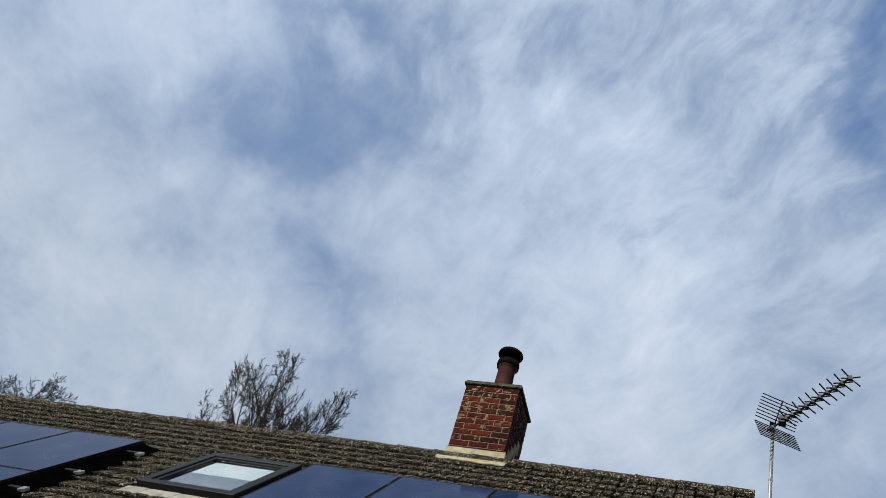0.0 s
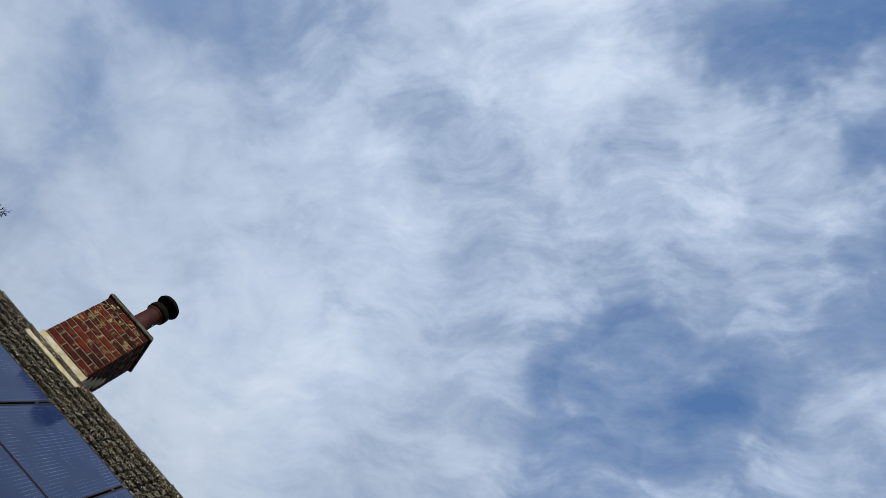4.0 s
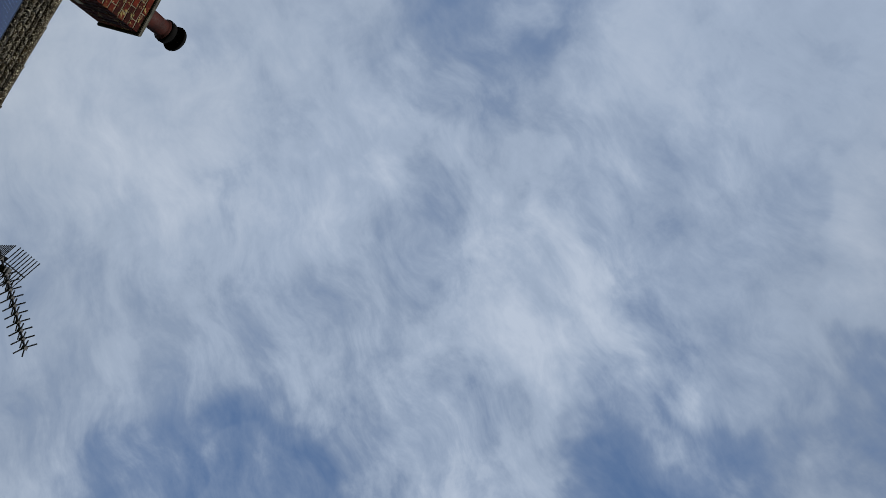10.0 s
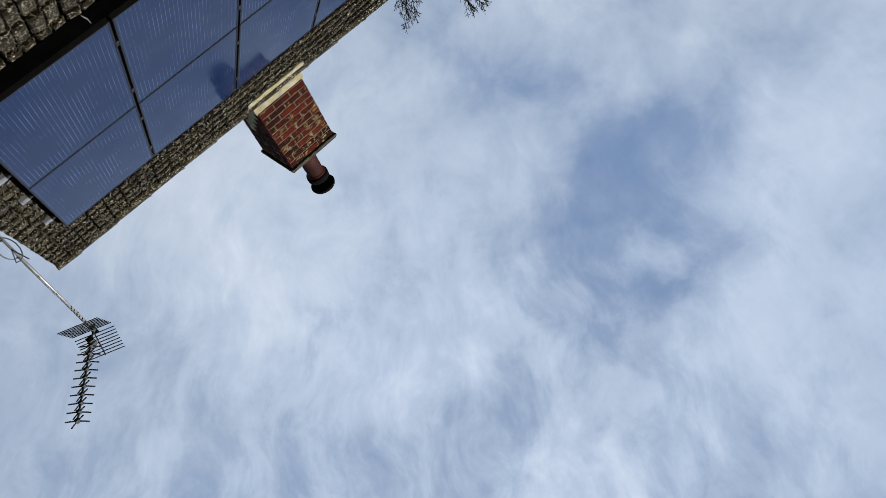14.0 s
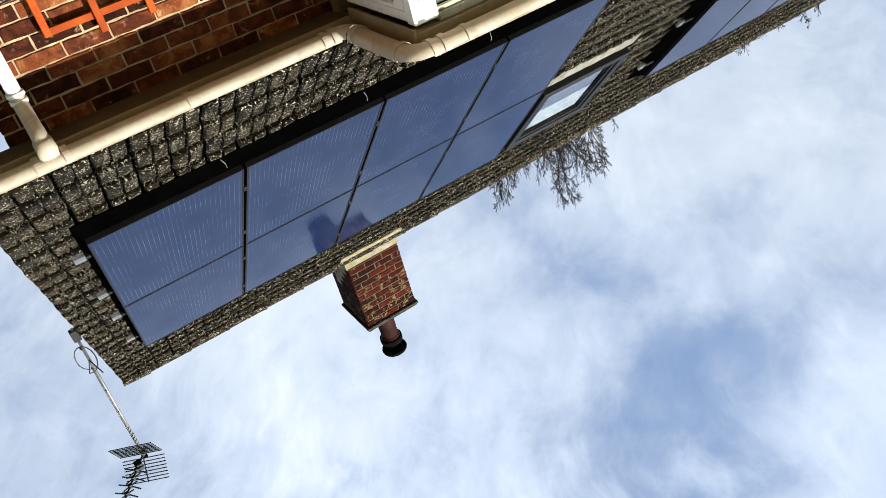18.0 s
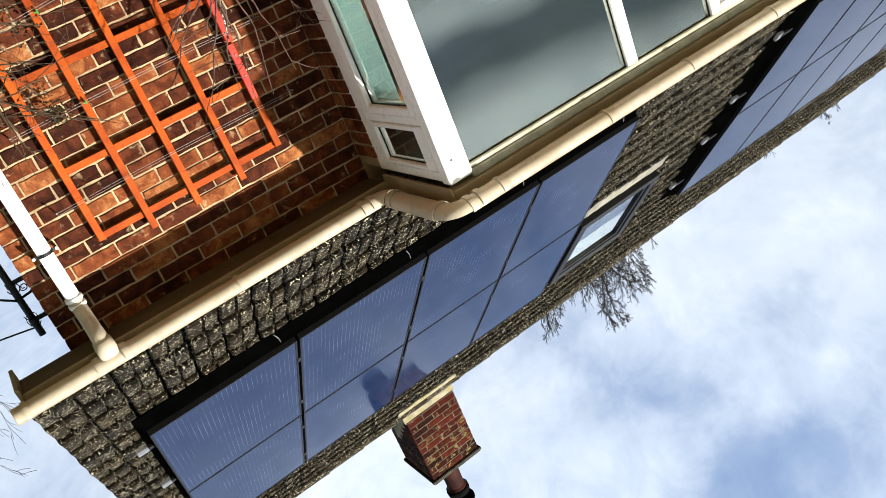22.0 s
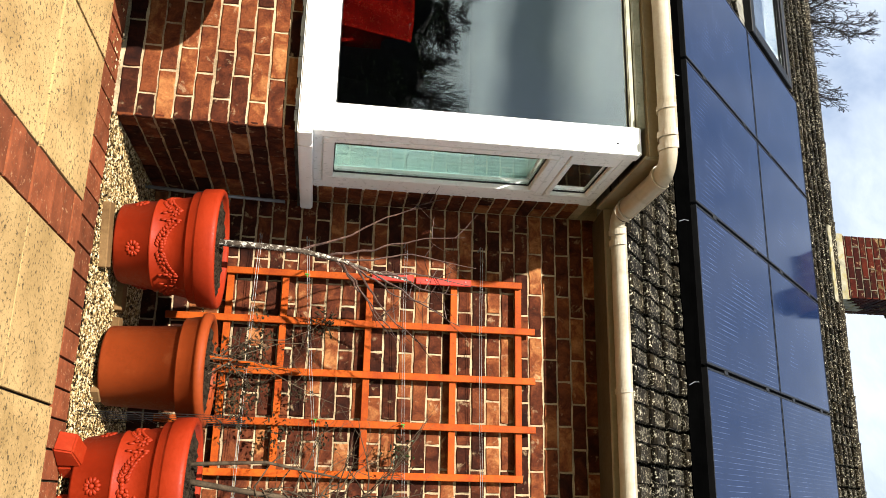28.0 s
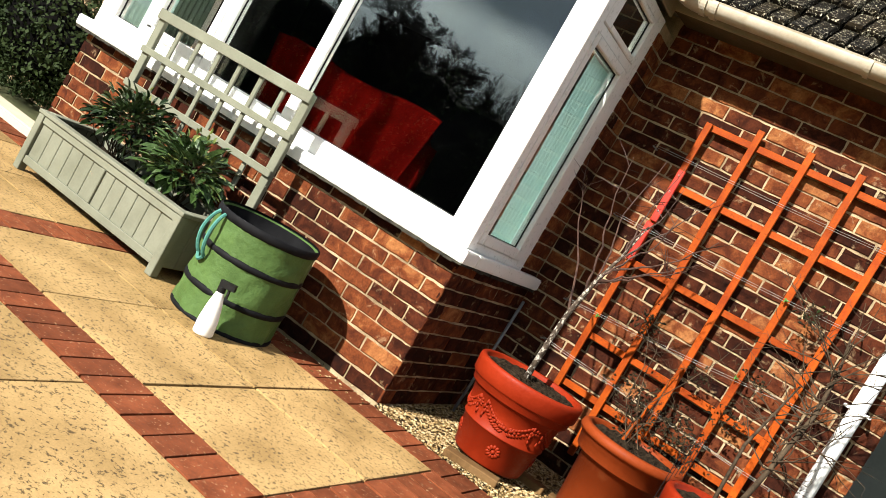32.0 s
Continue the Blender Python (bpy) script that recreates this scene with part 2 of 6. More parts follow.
# black mesh, lowered further so its colour holds the shade of the gap
surface("mesh_and_gap_shade", ((0.0003, 0.0003, 0.0003), (0.0007, 0.0007, 0.0007)), 6, 60, 0.9, 0.1, spec=0.0)
surface("paver", ((0.085, 0.022, 0.008), (0.180, 0.050, 0.019)), 14, 130, 0.9, 0.6, 0.003, per_object=0.25, stains=(70, 0.60, (0.40, 0.27, 0.15), 0.5), spec=0.1)
surface("slab", ((0.20, 0.122, 0.042), (0.40, 0.262, 0.108)), 3.5, 150, 0.85, 0.8, 0.004, per_object=0.08, stains=(75, 0.545, (0.045, 0.028, 0.010), 0.9))
surface("joint", ((0.010, 0.008, 0.005), (0.035, 0.026, 0.017)), 20, 160, 0.95, 0.5, spec=0.0)
surface("soil", ((0.004, 0.003, 0.002), (0.030, 0.020, 0.012)), 45, 170, 0.95, 1.0, 0.012, spec=0.05)
surface("ground", ((0.038, 0.050, 0.018), (0.085, 0.085, 0.040)), 0.6, 30, 0.95, 0.4)
nodes, shader = principled("tile", 0.8, **{"Specular IOR Level": 0.08})
info = nodes.add("ShaderNodeObjectInfo").outputs["Random"]
island = nodes.add("ShaderNodeNewGeometry").outputs["Random Per Island"]
place = nodes.vec("ADD", nodes.coords("Object"), nodes.vec("MULTIPLY", nodes.add("ShaderNodeCombineXYZ", X=info, Y=nodes.math("MULTIPLY", info, 7.3), Z=info).outputs[0], (9, 9, 9)))
coarse, grain = nodes.noise(place, 10.0, 5.0, 0.6), nodes.noise(place, 70.0, 4.0, 0.65)
colour = nodes.ramp(nodes.math("ADD", nodes.math("MULTIPLY", coarse, 0.5), nodes.math("MULTIPLY", grain, 0.5)), ((0.36, (0.0018, 0.0013, 0.0007)), (0.54, (0.0105, 0.0078, 0.0038)), (0.68, (0.030, 0.0225, 0.0112))))
colour = nodes.mix(1.0, colour, nodes.ramp(nodes.math("FRACT", nodes.math("ADD", info, island)), ((0.0, (0.5,) * 3), (1.0, (1.5, 1.4, 1.2)))), "MULTIPLY")
# pale lichen rims and flakes
rims = nodes.span(nodes.math("ABSOLUTE", nodes.math("SUBTRACT", nodes.noise(place, 30.0, 2.0, 0.5, 0.4), 0.5)), 0.008, 0.022, 1.0, 0.0)
patch = nodes.span(nodes.noise(place, 12.0, 3.0), 0.47, 0.55)
flakes = nodes.span(nodes.noise(place, 70.0, 3.0, 0.6), 0.615, 0.65)
colour = nodes.mix(nodes.math("MAXIMUM", nodes.math("MULTIPLY", nodes.math("MULTIPLY", rims, patch), 0.45), nodes.math("MULTIPLY", flakes, 0.7)), colour, (0.62, 0.56, 0.42))
nodes.put(shader.inputs["Base Color"], colour)
bump(nodes, shader, nodes.math("ADD", coarse, nodes.math("ADD", nodes.math("MULTIPLY", grain, 0.6), nodes.math("MULTIPLY", rims, 0.3))), 1.0, 0.014)
surface("lead", ((0.0847, 0.0809, 0.0693), (0.231, 0.2194, 0.1809)), 16, 80, 0.6, 0.5, stains=(12, 0.58, (0.1848, 0.1694, 0.0924), 0.7))
surface("upvc", ((0.74, 0.73, 0.69), (0.82, 0.81, 0.78)), 4, 40, 0.35, 0.04, stains=(9, 0.66, (0.48, 0.43, 0.34), 0.3), spec=0.4)
surface("gutter_plastic", ((0.34, 0.29, 0.21), (0.45, 0.40, 0.315)), 5, 50, 0.42, 0.05, stains=(6, 0.58, (0.30, 0.25, 0.17), 0.45), spec=0.3)
surface("flaking_paint", ((0.70, 0.69, 0.65), (0.80, 0.79, 0.76)), 4, 60, 0.5, 0.3, 0.003, stains=(26, 0.63, (0.25, 0.23, 0.19), 0.85), spec=0.3)
surface("greenish_head", ((0.20, 0.195, 0.135), (0.34, 0.33, 0.25)), 12, 60, 0.55, 0.1, stains=(30, 0.6, (0.12, 0.12, 0.07), 0.6), spec=0.2)
surface("downpipe_white", ((0.76, 0.76, 0.75), (0.84, 0.84, 0.83)), 6, 50, 0.35, 0.03, spec=0.4)
# buff soffit darkened: shade under the eaves is put into the colour
surface("soffit_shade", ((0.060, 0.045, 0.024), (0.095, 0.074, 0.043)), 5, 60, 0.7, 0.1, spec=0.1)
surface("fascia", ((0.1848, 0.1463, 0.0886), (0.2618, 0.2156, 0.1386)), 5, 60, 0.5, 0.06, stains=(7, 0.6, (0.1309, 0.1001, 0.0616), 0.4))
surface("trellis_wood", ((0.18, 0.0235, 0.0012), (0.33, 0.060, 0.003)), 10, 120, 0.6, 0.5, 0.003, per_object=0.18, stains=(20, 0.60, (0.13, 0.019, 0.002), 0.6), spec=0.1)
surface("red_tie", ((0.308, 0.0154, 0.0092), (0.4004, 0.0308, 0.0154)), 14, 90, 0.5, 0.2)
surface("terracotta_red", ((0.150, 0.0105, 0.0018), (0.215, 0.018, 0.0035)), 5, 80, 0.55, 0.12, 0.002, stains=(8, 0.66, (0.27, 0.05, 0.016), 0.25), spec=0.12)
surface("terracotta_orange", ((0.135, 0.020, 0.003), (0.195, 0.033, 0.006)), 5, 80, 0.6, 0.12, 0.002, stains=(7, 0.64, (0.30, 0.09, 0.03), 0.3), spec=0.12)
surface("clay_pot", ((0.011, 0.002, 0.0012), (0.030, 0.0052, 0.003)), 8, 60, 0.8, 0.3, spec=0.15)
surface("black_plastic", ((0.0031, 0.0031, 0.0031), (0.0085, 0.0085, 0.0085)), 6, 60, 0.5, 0.1, spec=0.25)
surface("black_metal", ((0.0023, 0.0023, 0.0027), (0.0062, 0.0062, 0.0069)), 6, 60, 0.5, 0.1, spec=0.15)
# black of the cowl, and of the painted shade inside bush and hedges
surface("soot_and_leaf_shade", ((0.0012, 0.0012, 0.0012), (0.0036, 0.0032, 0.0029)), 12, 60, 0.95, 0.3, spec=0.04)
surface("cement_cap", ((0.010, 0.009, 0.0075), (0.055, 0.050, 0.036)), 12, 60, 0.9, 0.6)
surface("alloy", ((0.42, 0.42, 0.43), (0.6, 0.6, 0.6)), 10, 80, 0.35, 0.1, metallic=0.9)
surface("aerial_metal", ((0.0046, 0.0046, 0.0054), (0.0154, 0.0154, 0.0169)), 10, 80, 0.6, 0.1, spec=0.3)
surface("mast_grey", ((0.16, 0.16, 0.16), (0.26, 0.26, 0.26)), 10, 80, 0.5, 0.1, metallic=0.5)
surface("wire", ((0.13, 0.125, 0.115), (0.22, 0.215, 0.20)), 10, 80, 0.5, 0.0, metallic=0.3)
surface("bark", ((0.015, 0.010, 0.006), (0.075, 0.052, 0.032)), 25, 120, 0.9, 0.8, 0.003, spec=0.1)
surface("pale_bark", ((0.018, 0.012, 0.008), (0.075, 0.055, 0.04)), 30, 120, 0.85, 0.8, 0.003, stains=(55, 0.53, (0.42, 0.38, 0.32), 0.9), spec=0.1)
surface("twig_bark", ((0.016, 0.007, 0.005), (0.085, 0.045, 0.032)), 30, 120, 0.6, 0.5, 0.002, spec=0.25)
surface("tree_bark", ((0.0077, 0.0062, 0.0054), (0.0231, 0.0185, 0.0154)), 3, 30, 0.95, 0.5, spec=0.1)
surface("planter_wood", ((0.125, 0.128, 0.092), (0.175, 0.178, 0.132)), 6, 90, 0.65, 0.3, 0.002, stains=(9, 0.66, (0.13, 0.135, 0.095), 0.5), spec=0.15)
surface("bag_green", ((0.0433, 0.0809, 0.0202), (0.0751, 0.1328, 0.0375)), 9, 60, 0.55, 0.7, 0.012)
surface("bag_black", ((0.003, 0.003, 0.0035), (0.009, 0.009, 0.010)), 12, 60, 0.7, 0.3, spec=0.1)
surface("strap_teal", ((0.0385, 0.1386, 0.1155), (0.077, 0.231, 0.1925)), 30, 200, 0.7, 0.4)
surface("bottle_white", ((0.74, 0.73, 0.68), (0.82, 0.81, 0.77)), 6, 40, 0.35, 0.02)
surface("leaf", ((0.0062, 0.0154, 0.0039), (0.0293, 0.0524, 0.0131)), 6, 40, 0.35, 0.2, per_object=0.1, spec=0.4)
surface("broad_leaf", ((0.014, 0.032, 0.008), (0.055, 0.095, 0.026)), 9, 60, 0.3, 0.2, spec=0.5)
surface("pale_leaf", ((0.077, 0.1078, 0.027), (0.1848, 0.2002, 0.0539)), 6, 40, 0.4, 0.2)
surface("dead_leaf", ((0.010, 0.008, 0.004), (0.035, 0.025, 0.012)), 9, 50, 0.8, 0.2, spec=0.1)
surface("hedge_leaf", ((0.0100, 0.018, 0.0055), (0.030, 0.045, 0.0135)), 3, 30, 0.7, 0.2, spec=0.1)
surface("beech_leaf", ((0.035, 0.032, 0.010), (0.14, 0.10, 0.04)), 5, 40, 0.7, 0.2, spec=0.1)
# indoor shade is put into this near-black wall and ceiling colour
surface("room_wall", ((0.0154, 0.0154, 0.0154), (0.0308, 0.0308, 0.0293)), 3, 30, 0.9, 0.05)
surface("carpet", ((0.0462, 0.0347, 0.027), (0.077, 0.0616, 0.0462)), 8, 120, 0.95, 0.3)
surface("red_fabric", ((0.034, 0.0009, 0.0005), (0.066, 0.0018, 0.0010)), 7, 160, 0.9, 0.08, spec=0.0)
nodes, shader = principled("blind", 0.8, **{"Specular IOR Level": 0.1})
weave = nodes.mix(nodes.noise(nodes.coords("Object"), 60.0, 3.0), (0.44, 0.70, 0.66), (0.56, 0.82, 0.78))
nodes.put(shader.inputs["Base Color"], weave)
thin = nodes.add("ShaderNodeBsdfTranslucent", Color=weave)
blend = nodes.add("ShaderNodeMixShader", Fac=0.25)
nodes.tree.links.new(shader.outputs[0], blend.inputs[1]), nodes.tree.links.new(thin.outputs[0], blend.inputs[2])
nodes.tree.links.new(blend.outputs[0], [k for k in nodes.tree.nodes if k.type == "OUTPUT_MATERIAL"][0].inputs["Surface"])
# cloth of an added sun stop, tinted like the reflection in the pane
surface("drape", ((0.10, 0.14, 0.11), (0.15, 0.20, 0.16)), 8, 120, 0.9, 0.1, spec=0.05)
surface("timber_block", ((0.08, 0.042, 0.015), (0.16, 0.092, 0.038)), 14, 90, 0.85, 0.4, spec=0.1)
surface("grey_paint", ((0.115, 0.12, 0.11), (0.155, 0.16, 0.15)), 3, 40, 0.6, 0.08)
surface("cream_paint", ((0.4004, 0.3773, 0.3157), (0.4774, 0.4543, 0.385)), 4, 40, 0.55, 0.06)
surface("concrete_kerb", ((0.385, 0.3311, 0.2464), (0.4774, 0.4235, 0.3234)), 6, 80, 0.85, 0.3)
surface("weather_tape", ((0.6, 0.6, 0.58), (0.75, 0.74, 0.72)), 6, 60, 0.5, 0.1)
surface("clip_green", ((0.03, 0.14, 0.02), (0.06, 0.2, 0.03)), 9, 40, 0.4, 0.05)

nodes, shader = principled("pebble", 0.85, **{"Specular IOR Level": 0.1})
rand = nodes.add("ShaderNodeNewGeometry").outputs["Random Per Island"]
nodes.put(shader.inputs["Base Color"], nodes.ramp(rand, ((0.0, (0.03, 0.017, 0.006)), (0.25, (0.13, 0.078, 0.027)), (0.55, (0.32, 0.215, 0.09)), (0.9, (0.55, 0.43, 0.25)))))

nodes, shader = principled("glass", 0.0)
shader.inputs["Base Color"].default_value = (0.9, 0.96, 0.95, 1)
shader.inputs["Transmission Weight"].default_value = 1.0
shader.inputs["IOR"].default_value = 2.0

# photovoltaic glass: near-black blue silicon under glass, with fine pale conductor lines along the slope
nodes, shader = principled("solar_cell", 0.06, **{"Specular IOR Level": 0.05})
place = nodes.add("ShaderNodeSeparateXYZ", Vector=nodes.coords("Object"))
lines = nodes.math("PINGPONG", nodes.math("MULTIPLY", place.outputs[0], 1.0), 0.0155)
line = nodes.span(lines, 0.0004, 0.0016, 1.0, 0.0)
cloud = nodes.noise(nodes.coords("Object"), 3.5, 4.0)
cell = nodes.mix(cloud, (0.004, 0.009, 0.027), (0.007, 0.014, 0.042))
nodes.put(shader.inputs["Base Color"], nodes.mix(nodes.math("MULTIPLY", nodes.math("MULTIPLY", line, nodes.span(cloud, 0.4, 0.62)), 0.5), cell, (0.10, 0.13, 0.20)))
nodes.put(shader.inputs["Roughness"], nodes.span(nodes.noise(nodes.coords("Object"), 40.0, 4.0), 0.35, 0.7, 0.05, 0.13))


# mesh helpers
def box(bm, x0, x1, y0, y1, z0, z1, m=None):
    made = bmesh.ops.create_cube(bm, size=1.0, matrix=Matrix.Translation(((x0 + x1) / 2, (y0 + y1) / 2, (z0 + z1) / 2)) @ Matrix.Diagonal((abs(x1 - x0), abs(y1 - y0), abs(z1 - z0), 1)))
    if m is not None:
        bmesh.ops.transform(bm, matrix=m, verts=made["verts"])
    return made["verts"]


def soften(bm, width=0.003, segments=1):
    bmesh.ops.bevel(bm, geom=list(bm.edges), offset=width, segments=segments, affect="EDGES", clamp_overlap=True)
    return bm


def boxed(x0, x1, y0, y1, z0, z1, width=0.003, segments=1):
    bm = bmesh.new()
    box(bm, x0, x1, y0, y1, z0, z1)
    return soften(bm, width, segments) if width else bm


def tube(bm, points, radii, sides=8, cap=True):
    """A round tube along points; radii: one for all or one a point."""
    points = [Vector(p) for p in points]
    radii = radii if isinstance(radii, (list, tuple)) else [radii] * len(points)
    rings, side = [], None
    for i, p in enumerate(points):
        along = (points[min(i + 1, len(points) - 1)] - points[max(i - 1, 0)]).normalized()
        side = (along.orthogonal() if side is None else side - along * side.dot(along)).normalized()
        other = along.cross(side)
        rings.append([bm.verts.new(p + radii[i] * (math.cos(a) * side + math.sin(a) * other)) for a in (2 * math.pi * k / sides for k in range(sides))])
    for a, b in zip(rings, rings[1:]):
        for k in range(sides):
            bm.faces.new((a[k], a[(k + 1) % sides], b[(k + 1) % sides], b[k]))
    if cap:
        bm.faces.new(rings[0][::-1]), bm.faces.new(rings[-1])
    return bm


def lathe(bm, profile, sides=40, centre=(0, 0, 0)):
    """A turned body from (radius, height) pairs."""
    rings = [[bm.verts.new((centre[0] + r * math.cos(2 * math.pi * k / sides), centre[1] + r * math.sin(2 * math.pi * k / sides), centre[2] + z)) for k in range(sides)] for r, z in profile]
    for a, b in zip(rings, rings[1:]):
        for k in range(sides):
            bm.faces.new((a[k], a[(k + 1) % sides], b[(k + 1) % sides], b[k]))
    return rings


def mesh_of(name, bm, material, smooth=False):
    bmesh.ops.recalc_face_normals(bm, faces=bm.faces[:])
    data = bpy.data.meshes.new(name)
    bm.to_mesh(data)
    bm.free()
    data.materials.append(MATS[material])
    if smooth:
        data.polygons.foreach_set("use_smooth", [True] * len(data.polygons))
    return data


def part(name, bm, material, parent=None, label="", smooth=False, kind=""):
    ob = new(name, mesh_of(name, bm, material, smooth))
    ob.parent = parent
    return tagged(ob, label, kind=kind)


def piece(name, data, parent, m):
    ob = new(name, data)
    ob.parent = parent
    ob.matrix_basis = m
    return ob


def thing(name, label, category, group="", at=None):
    ob = new(name)
    ob.empty_display_size = 0.05
    if at is not None:
        ob.matrix_basis = at if isinstance(at, Matrix) else Matrix.Translation(at)
    return tagged(ob, label, category, group)


def setting(name, bm, material, label, category):
    return tagged(part(name, bm, material), label, category, kind="structure")

# ground, walls, roof
rng = random.Random(7)
EAVE_Y, EAVE_Z, RIDGE_Y, PITCH = -0.314, 2.383, 3.387, radians(44.15)
RIDGE_Z = EAVE_Z + (RIDGE_Y - EAVE_Y) * math.tan(PITCH)
VERGE_X, LEFT_X, CORNER_X = 2.035, -11.0, 1.757
OFF_ROOF = Vector((0, -math.sin(PITCH), math.cos(PITCH)))
BAY_Y, BAY_L, BAY_R, SILL_Z = -0.9075, -2.855, 0.0, 0.745


def roof_frame(x, y, lift=0.0):
    """A frame on the roof plane: x along the ridge, y up the slope, z off the roof."""
    p = Vector((x, y, EAVE_Z + (y - EAVE_Y) * math.tan(PITCH))) + OFF_ROOF * lift
    return Matrix.Translation(p) @ Matrix.Rotation(PITCH, 4, "X")


bm = bmesh.new()
bmesh.ops.create_grid(bm, x_segments=40, y_segments=40, size=400)
for v in bm.verts:
    v.co.z = -0.06
ground = setting("ground", bm, "ground", "rough garden grass and earth beyond the patio", "ground")

bm = bmesh.new()
box(bm, -0.10, CORNER_X - 0.004, 0.006, 0.25, -0.05, 2.345)
box(bm, LEFT_X + 0.3, BAY_L, 0.006, 0.25, -0.05, 2.345)
box(bm, BAY_L, -0.10, 0.006, 0.25, 2.28, 2.345)
wall_north = setting("wall_north", bm, "mortar", "brown and red brick house wall with buff mortar", "wall")
bm = bmesh.new()
box(bm, CORNER_X - 0.25, CORNER_X - 0.006, 0.251, 6.5, -0.05, 2.345)
gable = [bm.verts.new((x, y, z)) for x in (CORNER_X - 0.25, CORNER_X - 0.006) for y, z in ((0.0, 2.345), (6.77, 2.345), (3.387, 5.80))]
bm.faces.new(gable[:3]), bm.faces.new(gable[3:])
for a, b in ((0, 1), (1, 2), (2, 0)):
    bm.faces.new((gable[a], gable[b], gable[3 + b], gable[3 + a]))
wall_east = setting("wall_east", bm, "mortar", "brick gable end of the house", "wall")
wall_back = setting("wall_back", boxed(LEFT_X + 0.3, CORNER_X - 0.26, 6.5, 6.75, -0.05, 2.345, 0), "room_wall", "plain back wall of the house", "wall")
wall_west = setting("wall_west", boxed(LEFT_X + 0.05, LEFT_X + 0.29, 0.0, 6.75, -0.05, 2.345, 0), "mortar", "plain far end wall of the house", "wall")
# added lining, coloured dark for the shade inside the bay
setting("reveal_lining", boxed(BAY_L + 0.002, BAY_L + 0.016, -0.20, 0.30, 0.77, 2.225, 0), "room_wall", "added plaster reveal inside the bay, coloured dark for indoor shade", "wall")
wall_bay = setting("wall_bay", boxed(BAY_L + 0.006, BAY_R - 0.006, BAY_Y + 0.006, 0.0, -0.05, SILL_Z - 0.01, 0), "mortar", "brick base of the bay window", "wall")

# roof: deck, tiles, ridge
bm = bmesh.new()
SLOPE = (RIDGE_Y - EAVE_Y) / math.cos(PITCH)
for side in (1, -1):
    m = roof_frame(0, EAVE_Y, -0.05) if side == 1 else Matrix.Translation((0, 2 * RIDGE_Y, 0)) @ Matrix.Diagonal((1, -1, 1, 1)) @ roof_frame(0, EAVE_Y, -0.05)
    box(bm, LEFT_X, VERGE_X - 0.02 if side == 1 else CORNER_X - 0.02, 0.02, SLOPE, -0.04, 0.0, m)
roof = setting("roof", bm, "tile", "weathered dark brown concrete tile roof with lichen", "roof")

GAUGE, COVER, TILE_X = 0.21, 0.184, 2.042


def tile_mesh(name, width=COVER, length=GAUGE + 0.05):
    """One interlocking tile with two flat pans, a groove between them and a rounded thick lower edge."""
    bm = bmesh.new()
    xs = (0.0, 0.007, 0.076, 0.081, 0.088, 0.094, width - 0.022, width - 0.015)
    hs = (0.004, 0.022, 0.025, 0.004, 0.004, 0.025, 0.022, 0.004)
    rows = []
    for y, lift in ((0.0, 0.010), (0.012, 0.022), (length, -0.016)):
        rows.append([bm.verts.new((x, y, h + lift)) for x, h in zip(xs, hs)])
    under = [bm.verts.new((x, 0.004, -0.012)) for x in xs]
    for a, b in zip(rows, rows[1:]):
        for k in range(len(xs) - 1):
            bm.faces.new((a[k], a[k + 1], b[k + 1], b[k]))
    for k in range(len(xs) - 1):
        bm.faces.new((under[k], under[k + 1], rows[0][k + 1], rows[0][k]))
    return mesh_of(name, bm, "tile")


x = LEFT_X
while x < VERGE_X - 0.05:
    end = min(x + 0.44, VERGE_X)
    ring, ridge_cap = [], bmesh.new()
    for px, r in ((x, 0.118), (x + 0.03, 0.112), (end, 0.106)):
        ring.append([ridge_cap.verts.new((px, RIDGE_Y + r * math.cos(a) * 1.15, RIDGE_Z - 0.060 + rng.uniform(-0.003, 0.003) + r * math.sin(a))) for a in (math.pi * k / 8 for k in range(9))])
    for a, b in zip(ring, ring[1:]):
        for k in range(8):
            ridge_cap.faces.new((a[k], a[k + 1], b[k + 1], b[k]))
    part("ridge_tile", ridge_cap, "tile", roof, "half-round ridge tile bedded in mortar")
    x = end

# solar panels: two blocks, each of two rows
PANEL_W, PANEL_L, COL, LIFT = 0.924, 1.478, 0.9436, 0.12


def solar_panel():
    p = thing("solar_panel", "black-framed dark blue glass solar panel mounted on the tiles", "solar panel", "solar panels on the roof")
    frame_bm = bmesh.new()
    t, d = 0.012, 0.038
    for x0, x1, y0, y1 in ((0, PANEL_W, 0, t), (0, PANEL_W, PANEL_L - t, PANEL_L), (0, t, t, PANEL_L - t), (PANEL_W - t, PANEL_W, t, PANEL_L - t)):
        box(frame_bm, x0, x1, y0, y1, -d, 0)
    part("frame", frame_bm, "black_metal", p, "thin black aluminium frame")
    part("glass", boxed(t, PANEL_W - t, t, PANEL_L - t, -0.012, -0.002, 0), "solar_cell", p, "dark blue cells under glass with fine lines")
    part("backing", boxed(t, PANEL_W - t, t, PANEL_L - t, -0.020, -0.014, 0), "black_plastic", p)
    part("junction_box", boxed(PANEL_W / 2 - 0.06, PANEL_W / 2 + 0.06, PANEL_L - 0.2, PANEL_L - 0.1, -0.040, -0.0205, 0.002), "black_plastic", p)
    return p


